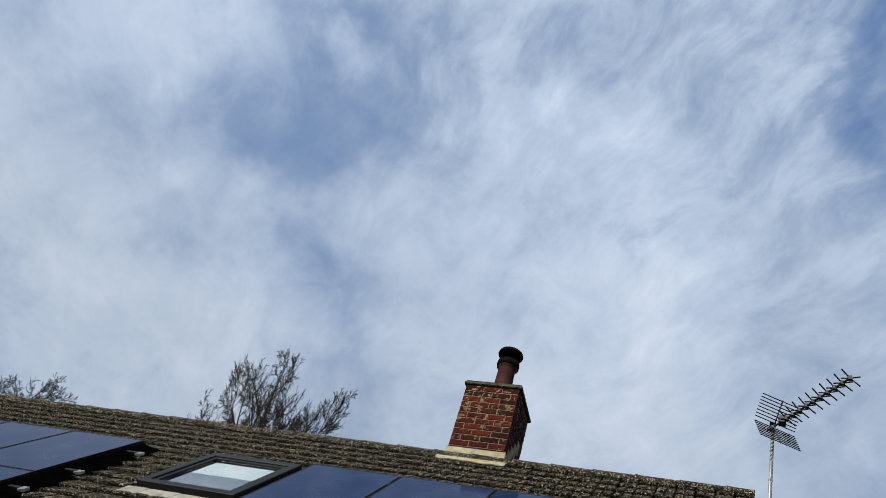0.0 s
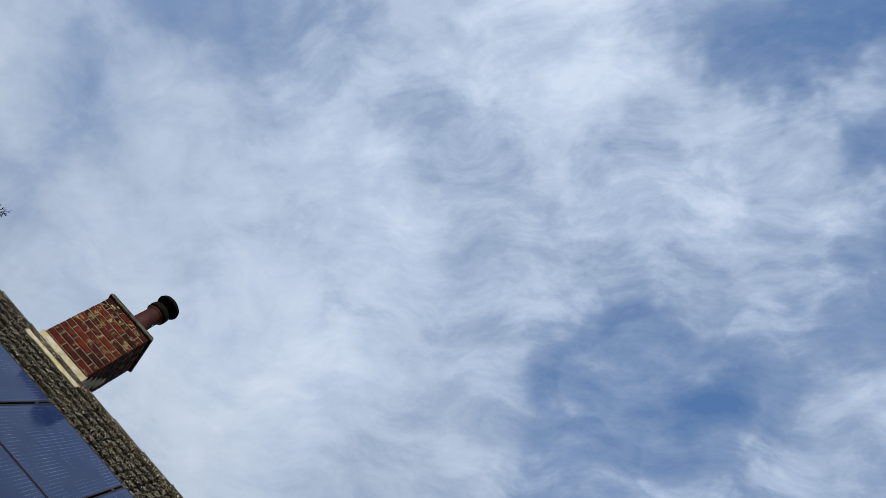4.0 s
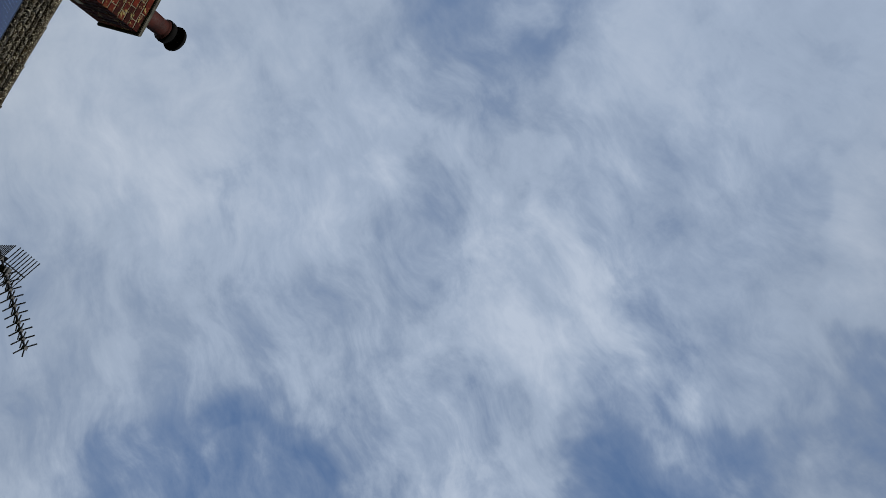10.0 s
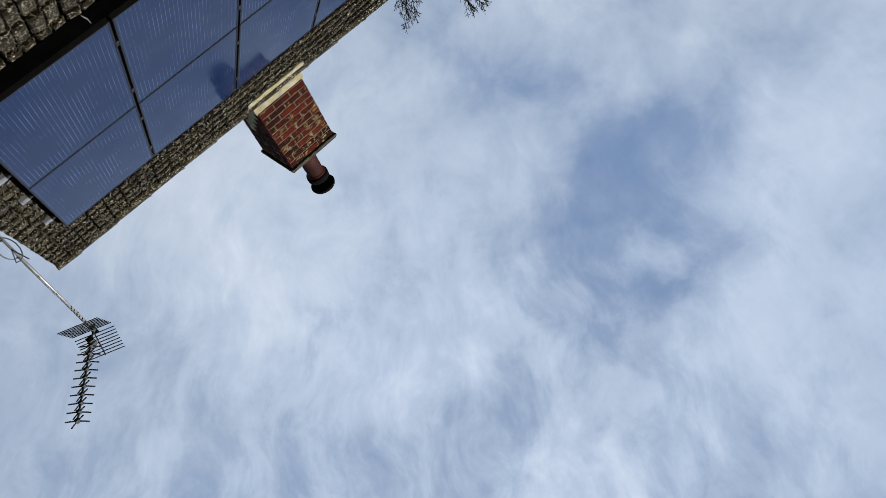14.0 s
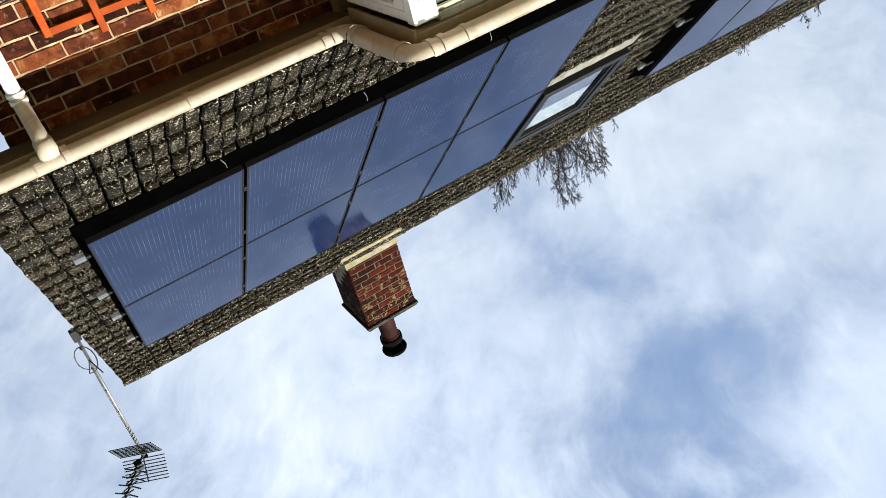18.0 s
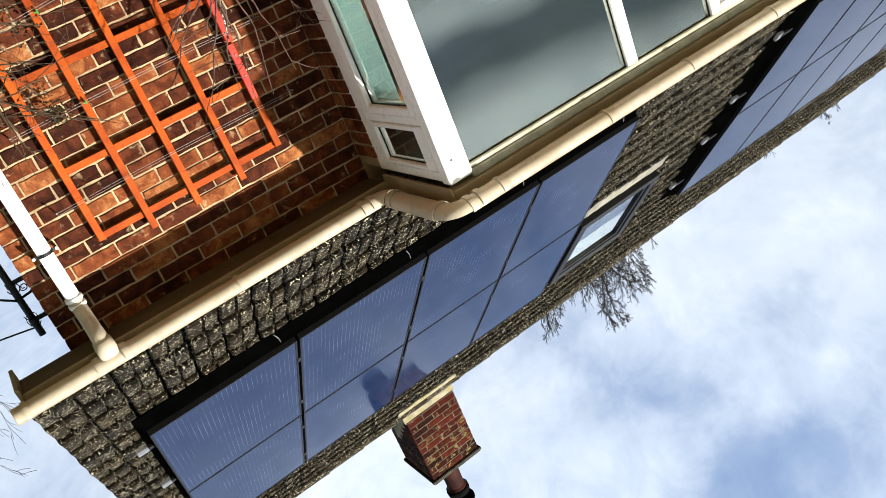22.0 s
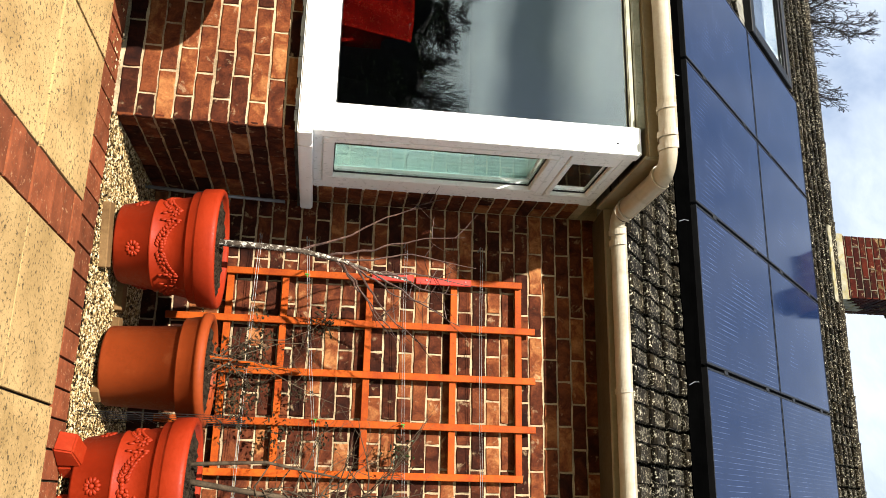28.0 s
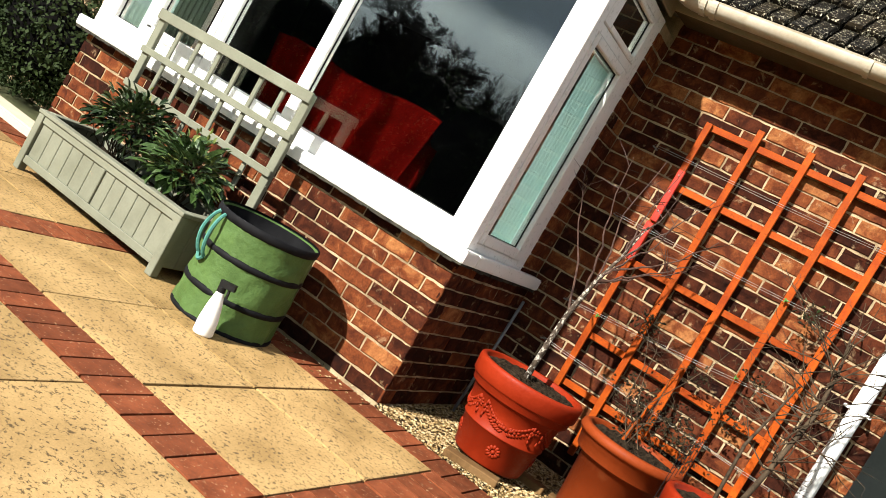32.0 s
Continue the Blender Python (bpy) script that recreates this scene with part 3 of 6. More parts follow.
first = solar_panel()
BOTTOM_Y = 0.2156
spots = [(1.684 - COL * (k + 1) + 0.01, row) for k in range(4) for row in (0, 1)] + [(-4.12 - COL * (k + 1) + 0.01, row) for k in range(6) for row in (0, 1)]
for k, (x, row) in enumerate(spots):
    m = roof_frame(x, BOTTOM_Y, LIFT) @ Matrix.Translation((0, row * 1.490, 0))
    if k:
        copy_thing(first, m)
    else:
        first.matrix_basis = m
for x0, x1, group in ((-2.12, 1.715, "a"), (-9.80, -4.06, "b")):
    for row, at in ((0, 0.32), (0, 1.16), (1, 0.32), (1, 1.16)):
        rail = thing("mounting_rail", "aluminium rail clamped to the roof under the panels", "mounting rail", "rails under the solar panels", roof_frame(x0, BOTTOM_Y, LIFT) @ Matrix.Translation((0, row * 1.490 + at, 0)))
        part("rail_bar", boxed(0, x1 - x0 + (0.0 if group == "a" else 0.10), -0.02, 0.02, -0.082, -0.042, 0.002), "black_metal", rail)
        for end in (x1 - x0, -0.004) if group == "a" else (x1 - x0 + 0.10,):
            bmx = bmesh.new()
            for i in range(4):
                box(bmx, end, end + 0.065, -0.036 + i * 0.021, -0.025 + i * 0.021, -0.076, -0.046)
            part("end_clamp", bmx, "alloy", rail, "bright ribbed aluminium end clamp")
        if group == "a":
            for k in range(1, 4):
                cx = 1.684 - COL * k - x0 + 0.005
                part("mid_clamp", boxed(cx - 0.011, cx + 0.011, -0.03, 0.03, -0.03, 0.005, 0.002), "black_metal", rail)
        for k in range(3):
            hx = 0.35 + k * (x1 - x0 - 0.7) / 2
            part("roof_hook", boxed(hx, hx + 0.03, -0.10, 0.02, -0.110, -0.083, 0.002), "alloy", rail)

for x0, x1, flare in ((-2.08, 1.683, 0.03), (-9.77, -4.12, 0.24)):
    guard = thing("bird_guard", "black mesh skirt closing the gap between solar panels and tiles, gap shade in its colour", "bird guard", "guards under the solar panels", roof_frame(0, BOTTOM_Y, LIFT))
    bmg = bmesh.new()
    rows = []
    for k in range(41):
        x = x0 + (x1 + flare - x0) * k / 40
        wave = 0.006 * math.sin(k * 1.9) + 0.004 * math.sin(k * 0.7)
        rows.append([bmg.verts.new((min(x, x1), 0.004, -0.030)), bmg.verts.new((min(x, x1 + flare * 0.3), -0.028, -0.052)), bmg.verts.new((x, -0.125 + wave, -0.072)), bmg.verts.new((x, -0.123 + wave, -0.082)), bmg.verts.new((min(x, x1), 0.012, -0.045))])
    for a, b in zip(rows, rows[1:]):
        for k in range(4):
            bmg.faces.new((a[k], b[k], b[k + 1], a[k + 1]))
    part("front_skirt", bmg, "mesh_and_gap_shade", guard)
    bmg = bmesh.new()
    rows = []
    for k in range(31):
        y = -0.10 + 3.05 * k / 30
        wave = 0.008 * math.sin(k * 1.7)
        rows.append([bmg.verts.new((x1 - 0.004, max(y, 0.004), -0.030)), bmg.verts.new((x1 + flare * 0.4, y, -0.060)), bmg.verts.new((x1 + flare + wave * flare * 4, y, -0.076)), bmg.verts.new((x1 - 0.02, y, -0.084))])
    for a, b in zip(rows, rows[1:]):
        for k in range(3):
            bmg.faces.new((a[k], b[k], b[k + 1], a[k + 1]))
    part("side_skirt", bmg, "mesh_and_gap_shade", guard)
    for k in range(4 if flare < 0.1 else 6):
        x = (0.84 if flare < 0.1 else -4.9) - 0.925 * k
        bmg = bmesh.new()
        tube(bmg, ((x + 0.02, -0.122, -0.062), (x - 0.002, -0.07, -0.050), (x - 0.006, -0.03, -0.040)), 0.0022, 5)
        part("fixing_pin", bmg, "alloy", guard, "thin bright fixing pin")

# roof window beside the panels, closed, with a lead apron below it
SKY_M = roof_frame(-2.21, 1.475, 0.0)
skylight = thing("roof_window", "closed roof window with a dark grey frame and lead apron", "roof window", at=SKY_M)
SW, SL = -1.02, 1.20
bm = bmesh.new()
for x0, x1, y0, y1 in ((SW, 0, 0, 0.09), (SW, 0, SL - 0.10, SL), (SW, SW + 0.085, 0.09, SL - 0.10), (-0.085, 0, 0.09, SL - 0.10)):
    box(bm, x0, x1, y0, y1, -0.02, 0.10)
part("outer_frame", soften(bm, 0.006), "black_metal", skylight, "dark grey aluminium cladding")
bm = bmesh.new()
for x0, x1, y0, y1 in ((SW + 0.087, -0.087, 0.092, 0.135), (SW + 0.087, -0.087, SL - 0.145, SL - 0.102), (SW + 0.087, SW + 0.13, 0.135, SL - 0.145), (-0.13, -0.087, 0.135, SL - 0.145)):
    box(bm, x0, x1, y0, y1, 0.02, 0.085)
sash = part("sash", soften(bm, 0.003), "black_metal", skylight)
part("pane", boxed(SW + 0.131, -0.131, 0.136, SL - 0.146, 0.05, 0.062, 0), "glass", sash, "glass reflecting the cloudy sky")
part("roller_blind", boxed(SW + 0.131, -0.131, 0.64, SL - 0.147, 0.024, 0.030, 0), "weather_tape", skylight, "pale blind half drawn behind the glass")
# the unlit shaft gets its darkness from the colour
part("shaft", boxed(SW + 0.131, -0.131, 0.136, SL - 0.146, -0.018, -0.012, 0), "room_wall", skylight)
bm = bmesh.new()
for k in range(22):
    x0 = SW - 0.08 + k * (1.22 / 22)
    box(bm, x0, x0 + 1.22 / 22, -0.20 + rng.uniform(-0.01, 0.01), 0.0, 0.024, 0.036 + rng.uniform(-0.002, 0.002))
part("lead_apron", bm, "lead", skylight, "dressed grey lead apron below the frame")

# chimney: brick stack, flashing, cap, pot and cowl
CHX0, CHX1, CHY0, CHY1, CH_TOP = -1.189, -0.540, 3.314, 3.974, 6.925
chimney = thing("chimney", "red brick chimney with lichen, cement cap and a clay pot", "chimney")
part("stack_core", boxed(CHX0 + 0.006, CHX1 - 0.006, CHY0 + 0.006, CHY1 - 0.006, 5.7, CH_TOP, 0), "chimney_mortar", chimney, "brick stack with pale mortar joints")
bm = bmesh.new()
box(bm, CHX0 - 0.026, CHX1 + 0.026, CHY0 - 0.026, CHY1 + 0.026, CH_TOP, CH_TOP + 0.035)
box(bm, CHX0 - 0.014, CHX1 + 0.014, CHY0 - 0.014, CHY1 + 0.014, CH_TOP + 0.035, CH_TOP + 0.055)
part("cap", soften(bm, 0.006, 2), "cement_cap", chimney, "dark weathered cement cap slab")
cz = EAVE_Z + (CHY0 - EAVE_Y) * math.tan(PITCH)
flashing = part("flashing", boxed(CHX0 - 0.02, CHX1 + 0.02, CHY0 - 0.012, CHY0 - 0.002, cz - 0.05, cz + 0.16, 0.003), "old_flashing", chimney, "pale lichen-stained lead flashing round the foot")
bm = bmesh.new()
rm = roof_frame(0, CHY0 - 0.02, 0.0)
apron = []
for k in range(15):
    a = CHX0 - 0.07 + (CHX1 - CHX0 + 0.14) * k / 14
    edge, rise = -0.105 + rng.uniform(-0.016, 0.016), rng.uniform(-0.004, 0.004)
    apron.append([bm.verts.new(rm @ Vector((a, y, z))) for y, z in ((edge, 0.028), (edge, 0.040 + rise), (-0.05, 0.048 + rise), (0.02, 0.046))])
for a, b in zip(apron, apron[1:]):
    for k in range(3):
        bm.faces.new((a[k], b[k], b[k + 1], a[k + 1]))
part("apron", bm, "old_flashing", flashing, "dressed lead apron with an uneven edge")
for k in range(5):
    for xx in (CHX0 - 0.012, CHX1 + 0.002):
        y0 = CHY0 + k * 0.10
        part("step_flashing", boxed(xx, xx + 0.010, y0, y0 + 0.099, cz + 0.02 + k * 0.10, cz + 0.18 + k * 0.10, 0.003), "old_flashing", flashing)
POT = (-0.855, 3.62, CH_TOP + 0.05)
bm = bmesh.new()
lathe(bm, ((0.133, 0.000), (0.125, 0.035), (0.114, 0.070), (0.104, 0.421), (0.110, 0.433), (0.125, 0.450), (0.125, 0.497), (0.110, 0.515), (0.095, 0.515), (0.095, 0.421)), 28, POT)
clay = part("chimney_pot", bm, "clay_pot", chimney, "dark red clay pot", smooth=True)
bm = bmesh.new()
lathe(bm, ((0.106, 0.456), (0.136, 0.462), (0.140, 0.491), (0.136, 0.538), (0.106, 0.550), (0.074, 0.573), (0.069, 0.626), (0.106, 0.638), (0.154, 0.643), (0.159, 0.661), (0.148, 0.690), (0.095, 0.714), (0.000, 0.720)), 28, POT)
part("cowl", bm, "soot_and_leaf_shade", clay, "black mushroom-shaped metal cowl", smooth=True)

# eaves: soffit, fascia, gutters along the wall and round the bay
G_Z, G_R = 2.345, 0.052
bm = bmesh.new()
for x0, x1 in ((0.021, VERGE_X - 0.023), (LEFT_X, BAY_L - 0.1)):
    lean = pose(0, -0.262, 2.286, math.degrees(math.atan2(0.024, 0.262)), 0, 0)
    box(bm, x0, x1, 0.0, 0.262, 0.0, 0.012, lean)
soffit = setting("soffit", bm, "soffit_shade", "soffit board under the eaves, darkened to brown for its shade", "soffit")
fascia = tagged(new("fascia"), "buff plastic fascia boards behind the gutters", "fascia", kind="structure")
for spec in ((0.021, VERGE_X - 0.023, -0.281, -0.261, 2.283, 2.385), (LEFT_X, BAY_L - 0.12, -0.281, -0.261, 2.283, 2.385), (BAY_L - 0.06, 0.011, -0.940, -0.926, 2.266, 2.385),
             (0.012, 0.028, -0.940, -0.262, 2.246, 2.385), (BAY_L - 0.08, BAY_L - 0.061, -0.940, -0.262, 2.246, 2.385), (VERGE_X - 0.022, VERGE_X - 0.003, -0.281, 0.02, 2.249, 2.37)):
    part("board", boxed(*spec, 0.003), "fascia", fascia)
bm = bmesh.new()
box(bm, BAY_L - 0.059, 0.010, -0.925, 0.0, 2.34, 2.375)
# ceiling coloured dark in place of indoor shade
setting("bay_ceiling", boxed(BAY_L + 0.05, -0.06, -0.86, 0.255, 2.240, 2.250, 0), "room_wall", "ceiling inside the bay, indoor shade put into its dark colour", "ceiling")
setting("bay_soffit", boxed(BAY_L - 0.058, 0.010, -0.924, -0.861, 2.263, 2.275, 0), "fascia", "narrow board soffit over the bay window", "soffit")
bay_roof = setting("bay_roof", bm, "lead", "flat lead-covered roof over the bay", "roof")


def gutter_mesh(length, r=G_R):
    """A half-round gutter along x with a rolled front lip."""
    bm = bmesh.new()
    prof = [(r * math.cos(a), r * math.sin(a)) for a in (math.pi + math.pi * k / 22 for k in range(23))]
    outer = [(-r - 0.004, 0.008)] + prof + [(r + 0.004, 0.008)]
    inner = [(r - 0.002, 0.008)] + [(0.93 * y, 0.93 * z) for y, z in reversed(prof)] + [(-r + 0.002, 0.008)]
    loop = outer + inner
    ends = [[bm.verts.new((x, y, z)) for y, z in loop] for x in (0, length)]
    for k in range(len(loop)):
        j = (k + 1) % len(loop)
        bm.faces.new((ends[0][k], ends[0][j], ends[1][j], ends[1][k]))
    bm.faces.new(ends[0]), bm.faces.new(ends[1][::-1])
    return bm


def collar(bm, x, width=0.03, r=G_R + 0.009):
    rings = [[bm.verts.new((xx, rr * math.cos(a), rr * math.sin(a))) for a in (math.pi * 0.98 + math.pi * 1.04 * k / 14 for k in range(15))] for xx, rr in ((x, r - 0.006), (x, r), (x + width, r), (x + width, r - 0.006))]
    for a, b in zip(rings, rings[1:]):
        for k in range(14):
            bm.faces.new((a[k], a[k + 1], b[k + 1], b[k]))


gutter = thing("gutter", "cream half-round plastic gutter along the eaves and round the bay", "gutter")
GY, BGY, JX = -0.340, -1.000, 0.086


def gutter_run(length, m, collars=(), brackets=(), label=""):
    ob = part("gutter_run", gutter_mesh(length), "gutter_plastic", gutter, label, smooth=False)
    ob.matrix_basis = m
    for c in collars:
        bmc = bmesh.new()
        collar(bmc, c)
        part("union", bmc, "gutter_plastic", gutter).matrix_basis = m
    for c in brackets:
        bmc = bmesh.new()
        collar(bmc, c, 0.022, G_R + 0.007)
        box(bmc, c, c + 0.022, G_R * 0.9, G_R + 0.012, -0.03, 0.03)
        part("bracket", bmc, "gutter_plastic", gutter).matrix_basis = m


gutter_run(VERGE_X + 0.045 - 0.155, pose(0.155, GY, G_Z), (0.01, 0.065, 1.39, 1.52), (0.80, 1.86))
gutter_run(0.51, pose(JX, BGY + 0.075, G_Z, 0, 0, 90), (0.02, 0.45), ())
gutter_run(2.86, pose(JX - 0.075, BGY, G_Z, 0, 0, 180) @ Matrix.Diagonal((1, -1, 1, 1)), (0.0, 0.06), (0.19, 0.90, 1.51, 2.2))
gutter_run(7.6, pose(-2.99, GY, G_Z, 0, 0, 180) @ Matrix.Diagonal((1, -1, 1, 1)), (), (0.8, 1.8, 2.8, 3.8, 4.8))


def elbow(centre, a0, a1, radius=0.075, sides=10):
    """A half-round corner piece turning about the upright through centre."""
    bm = bmesh.new()
    rings = []
    for k in range(sides + 1):
        a = a0 + (a1 - a0) * k / sides
        rings.append([bm.verts.new((centre[0] + (radius + (G_R + 0.004) * math.cos(b)) * math.cos(a), centre[1] + (radius + (G_R + 0.004) * math.cos(b)) * math.sin(a), G_Z + (G_R + 0.004) * math.sin(b))) for b in (math.pi + math.pi * j / 12 for j in range(13))])
    for a, b in zip(rings, rings[1:]):
        for k in range(12):
            bm.faces.new((a[k], a[k + 1], b[k + 1], b[k]))
    part("corner_piece", bm, "gutter_plastic", gutter, smooth=True)


elbow((JX - 0.075, BGY + 0.075), -math.pi / 2, 0)
elbow((JX + 0.075, GY - 0.075), math.pi / 2, math.pi)
bm = bmesh.new()
bmesh.ops.create_circle(bm, cap_ends=True, segments=24, radius=G_R + 0.006, matrix=pose(VERGE_X + 0.046, GY, G_Z, 0, 90, 0))
for v in bm.verts:
    v.co.z = min(v.co.z, G_Z + 0.008)
part("stop_end", bm, "gutter_plastic", gutter)

# rainwater pipe at the corner of the house
DPX = 1.622
pipe = thing("downpipe", "white plastic rainwater downpipe with a stained swan neck", "downpipe")
bm = bmesh.new()
tube(bm, ((DPX, -0.085, 0.02), (DPX, -0.085, 2.08)), 0.034, 20)
part("pipe", bm, "downpipe_white", pipe, "white pipe", smooth=True)
bm = bmesh.new()
tube(bm, ((DPX, -0.085, 2.07), (DPX, -0.085, 2.105), (DPX, -0.11, 2.13), (DPX, -0.26, 2.185), (DPX, -0.31, 2.205), (DPX, GY, 2.235), (DPX, GY, 2.30)), (0.037, 0.037, 0.035, 0.035, 0.036, 0.038, 0.040), 20)
part("swan_neck", bm, "gutter_plastic", pipe, "buff stained offset bend", smooth=True)
for z in (2.06, 2.095):
    bm = bmesh.new()
    tube(bm, ((DPX, -0.085, z), (DPX, -0.085, z + 0.018)), 0.042, 20)
    part("socket_ring", bm, "downpipe_white", pipe, smooth=True)
bm = bmesh.new()
tube(bm, ((DPX, GY, 2.225), (DPX, GY, 2.305)), (0.043, 0.05), 20)
part("outlet", bm, "gutter_plastic", pipe, smooth=True)
for z in (0.35, 1.02, 1.815):
    bm = bmesh.new()
    tube(bm, ((DPX, -0.085, z), (DPX, -0.085, z + 0.014)), 0.038, 20)
    for side in (-1, 1):
        box(bm, DPX + side * 0.048 - 0.012, DPX + side * 0.048 + 0.012, -0.085, -0.078, z, z + 0.014)
        box(bm, DPX + side * 0.054 - 0.006, DPX + side * 0.054 + 0.006, -0.078, 0.0, z, z + 0.014)
    ring = part("clip", bm, "downpipe_white" if z < 1.5 else "black_plastic", pipe)
    for side in (-1, 1):
        bm = bmesh.new()
        tube(bm, ((DPX + side * 0.054, -0.096, z + 0.007), (DPX + side * 0.054, -0.084, z + 0.007)), 0.007, 8)
        part("bolt", bm, "downpipe_white", ring)

# bay window
bay = tagged(new("window_1"), "white-framed bay window reflecting trees and cloudy sky", "window", kind="structure")
Z0, Z1, FY = 0.82, 2.238, -0.905
bm = bmesh.new()
box(bm, BAY_L - 0.04, 0.05, -0.99, -0.845, 0.738, 0.80)
box(bm, -0.09, 0.049, -0.844, -0.02, 0.738, 0.80)
box(bm, BAY_L - 0.04, BAY_L + 0.09, -0.844, -0.02, 0.738, 0.80)
part("window_sill", soften(bm, 0.006, 2), "flaking_paint", bay, "thick white painted sill with flaking edges")
# uneven dark grey strip below the sill
bm = bmesh.new()
for k in range(60):
    a = BAY_L - 0.03 + (0.075 - BAY_L) * k / 60
    box(bm, a, a + (0.075 - BAY_L) / 60, -0.982 + rng.uniform(-0.004, 0.006), -0.92, 0.724 + rng.uniform(-0.004, 0.004), 0.737)
for k in range(18):
    a = -0.919 + 0.88 * k / 18
    box(bm, 0.0, 0.043 + rng.uniform(-0.006, 0.005), a, a + 0.88 / 18, 0.724 + rng.uniform(-0.004, 0.004), 0.737)
part("sill_underside", bm, "cement_cap", bay, "ragged dark grey strip along the underside of the sill")


def window_frame(bars, panes, m, depth=0.07, material="upvc"):
    for x0, x1, z0, z1, proud in bars:
        b = part("frame_bar", boxed(x0, x1, -proud, depth - 0.02, z0, z1, 0.004, 2), material, bay)
        b.matrix_basis = m
    for x0, x1, z0, z1 in panes:
        p = part("pane", boxed(x0, x1, 0.018, 0.024, z0, z1, 0), "glass", bay)
        p.matrix_basis = m
        p.visible_shadow = False
        rim = bmesh.new()
        for a, b, c, d in ((x0, x1, z0, z0 + 0.005), (x0, x1, z1 - 0.005, z1), (x0, x0 + 0.005, z0 + 0.005, z1 - 0.005), (x1 - 0.005, x1, z0 + 0.005, z1 - 0.005)):
            box(rim, a, b, 0.010, 0.0175, c, d)
        part("gasket", rim, "black_plastic", bay, "thin black rubber gasket").matrix_basis = m


# front: two fixed lights and one casement
L = BAY_L + 0.01
window_frame(
    ((-0.128, 0.004, Z0 - 0.02, Z1, 0.02), (L, L + 0.14, Z0 - 0.02, Z1, 0.02), (L + 0.14, -0.128, Z0 - 0.02, 0.888, 0.012), 
     (-1.275, -1.205, 0.888, 2.195, 0.012), (-1.935, -1.865, 0.888, 2.195, 0.012), (-2.49, -2.43, 0.888, 2.195, 0.012), (-2.428, -2.380, 0.925, 2.16, 0.02), (-1.985, -1.937, 0.925, 2.16, 0.02), (-2.428, -1.937, 0.889, 0.945, 0.02), (-2.428, -1.937, 2.14, 2.194, 0.02)),
    ((-1.205, -0.128, 0.888, 2.195), (-1.865, -1.275, 0.888, 2.195), (-2.38, -1.985, 0.945, 2.14), (L + 0.14, -2.49, 0.888, 2.195)), pose(0, FY, 0))
# head bars in a darker greenish grey than the white frame
window_frame(((L + 0.14, -0.128, 2.195, 2.220, 0.006), (L + 0.14, -0.128, 2.222, 2.262, 0.018)), (), pose(0, FY, 0), material="greenish_head")
# side lights: a tall pane and a small top light, facing along the wall
side_bars = ((0.0, 0.055, Z0 - 0.02, Z1, 0.004), (0.60, 0.70, Z0 - 0.02, Z1, 0.004), (0.055, 0.60, Z0 - 0.02, 0.842, 0.004), (0.055, 0.60, 2.185, Z1, 0.004), (0.055, 0.60, 1.902, 1.948, 0.004),
             (0.057, 0.110, 0.844, 1.900, 0.014), (0.515, 0.598, 0.844, 1.900, 0.014), (0.110, 0.515, 0.844, 0.893, 0.014), (0.110, 0.515, 1.858, 1.900, 0.014),
             (0.057, 0.155, 1.950, 2.183, 0.010), (0.56, 0.598, 1.950, 2.183, 0.010), (0.155, 0.56, 1.950, 1.978, 0.010), (0.155, 0.56, 2.160, 2.183, 0.010))
side_panes = ((0.110, 0.515, 0.893, 1.858), (0.155, 0.56, 1.978, 2.160))
window_frame(side_bars, side_panes, pose(-0.014, -0.900, 0, 0, 0, 90))
window_frame(side_bars, side_panes, pose(BAY_L + 0.03, -0.20, 0, 0, 0, -90))
bm = bmesh.new()
bmesh.ops.create_uvsphere(bm, u_segments=8, v_segments=5, radius=0.005, matrix=Matrix.Translation((-0.043, FY - 0.021, 2.128)))
part("screw_head", bm, "black_metal", bay, "dark screw head in the corner post")
part("corner_pier", boxed(-0.12, -0.006, -0.203, 0.0, 0.735, 2.225, 0), "mortar", wall_bay)

# the room behind the bay, its shade put into dark wall and ceiling colours
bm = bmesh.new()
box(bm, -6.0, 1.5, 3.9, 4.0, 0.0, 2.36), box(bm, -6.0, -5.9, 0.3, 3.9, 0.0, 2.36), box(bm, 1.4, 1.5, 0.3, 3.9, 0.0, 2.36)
room = setting("room_wall", bm, "room_wall", "living room walls, coloured dark for the indoor shade", "wall")
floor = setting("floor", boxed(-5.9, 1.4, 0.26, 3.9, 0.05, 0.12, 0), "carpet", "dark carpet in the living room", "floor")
ceiling = setting("ceiling", boxed(-5.9, 1.4, 0.26, 3.9, 2.30, 2.36, 0), "room_wall", "plain living room ceiling with indoor shade in its dark colour", "ceiling")
sofa = thing("sofa", "red fabric sofa with a rumpled throw behind the window", "sofa")
bm = bmesh.new()
box(bm, -2.72, -1.22, 0.34, 0.60, 0.12, 1.22)
part("backrest", soften(bm, 0.08, 3), "red_fabric", sofa, smooth=True)
bm = bmesh.new()
box(bm, -2.70, -1.24, 0.61, 1.2, 0.12, 0.55)
part("seat", soften(bm, 0.06, 3), "red_fabric", sofa, smooth=True)
for x in (-2.87, -1.21):
    bm = bmesh.new()
    box(bm, x, x + 0.14, 0.45, 1.2, 0.12, 0.72)
    part("arm", soften(bm, 0.05, 3), "red_fabric", sofa, smooth=True)
bm = bmesh.new()
grid = []
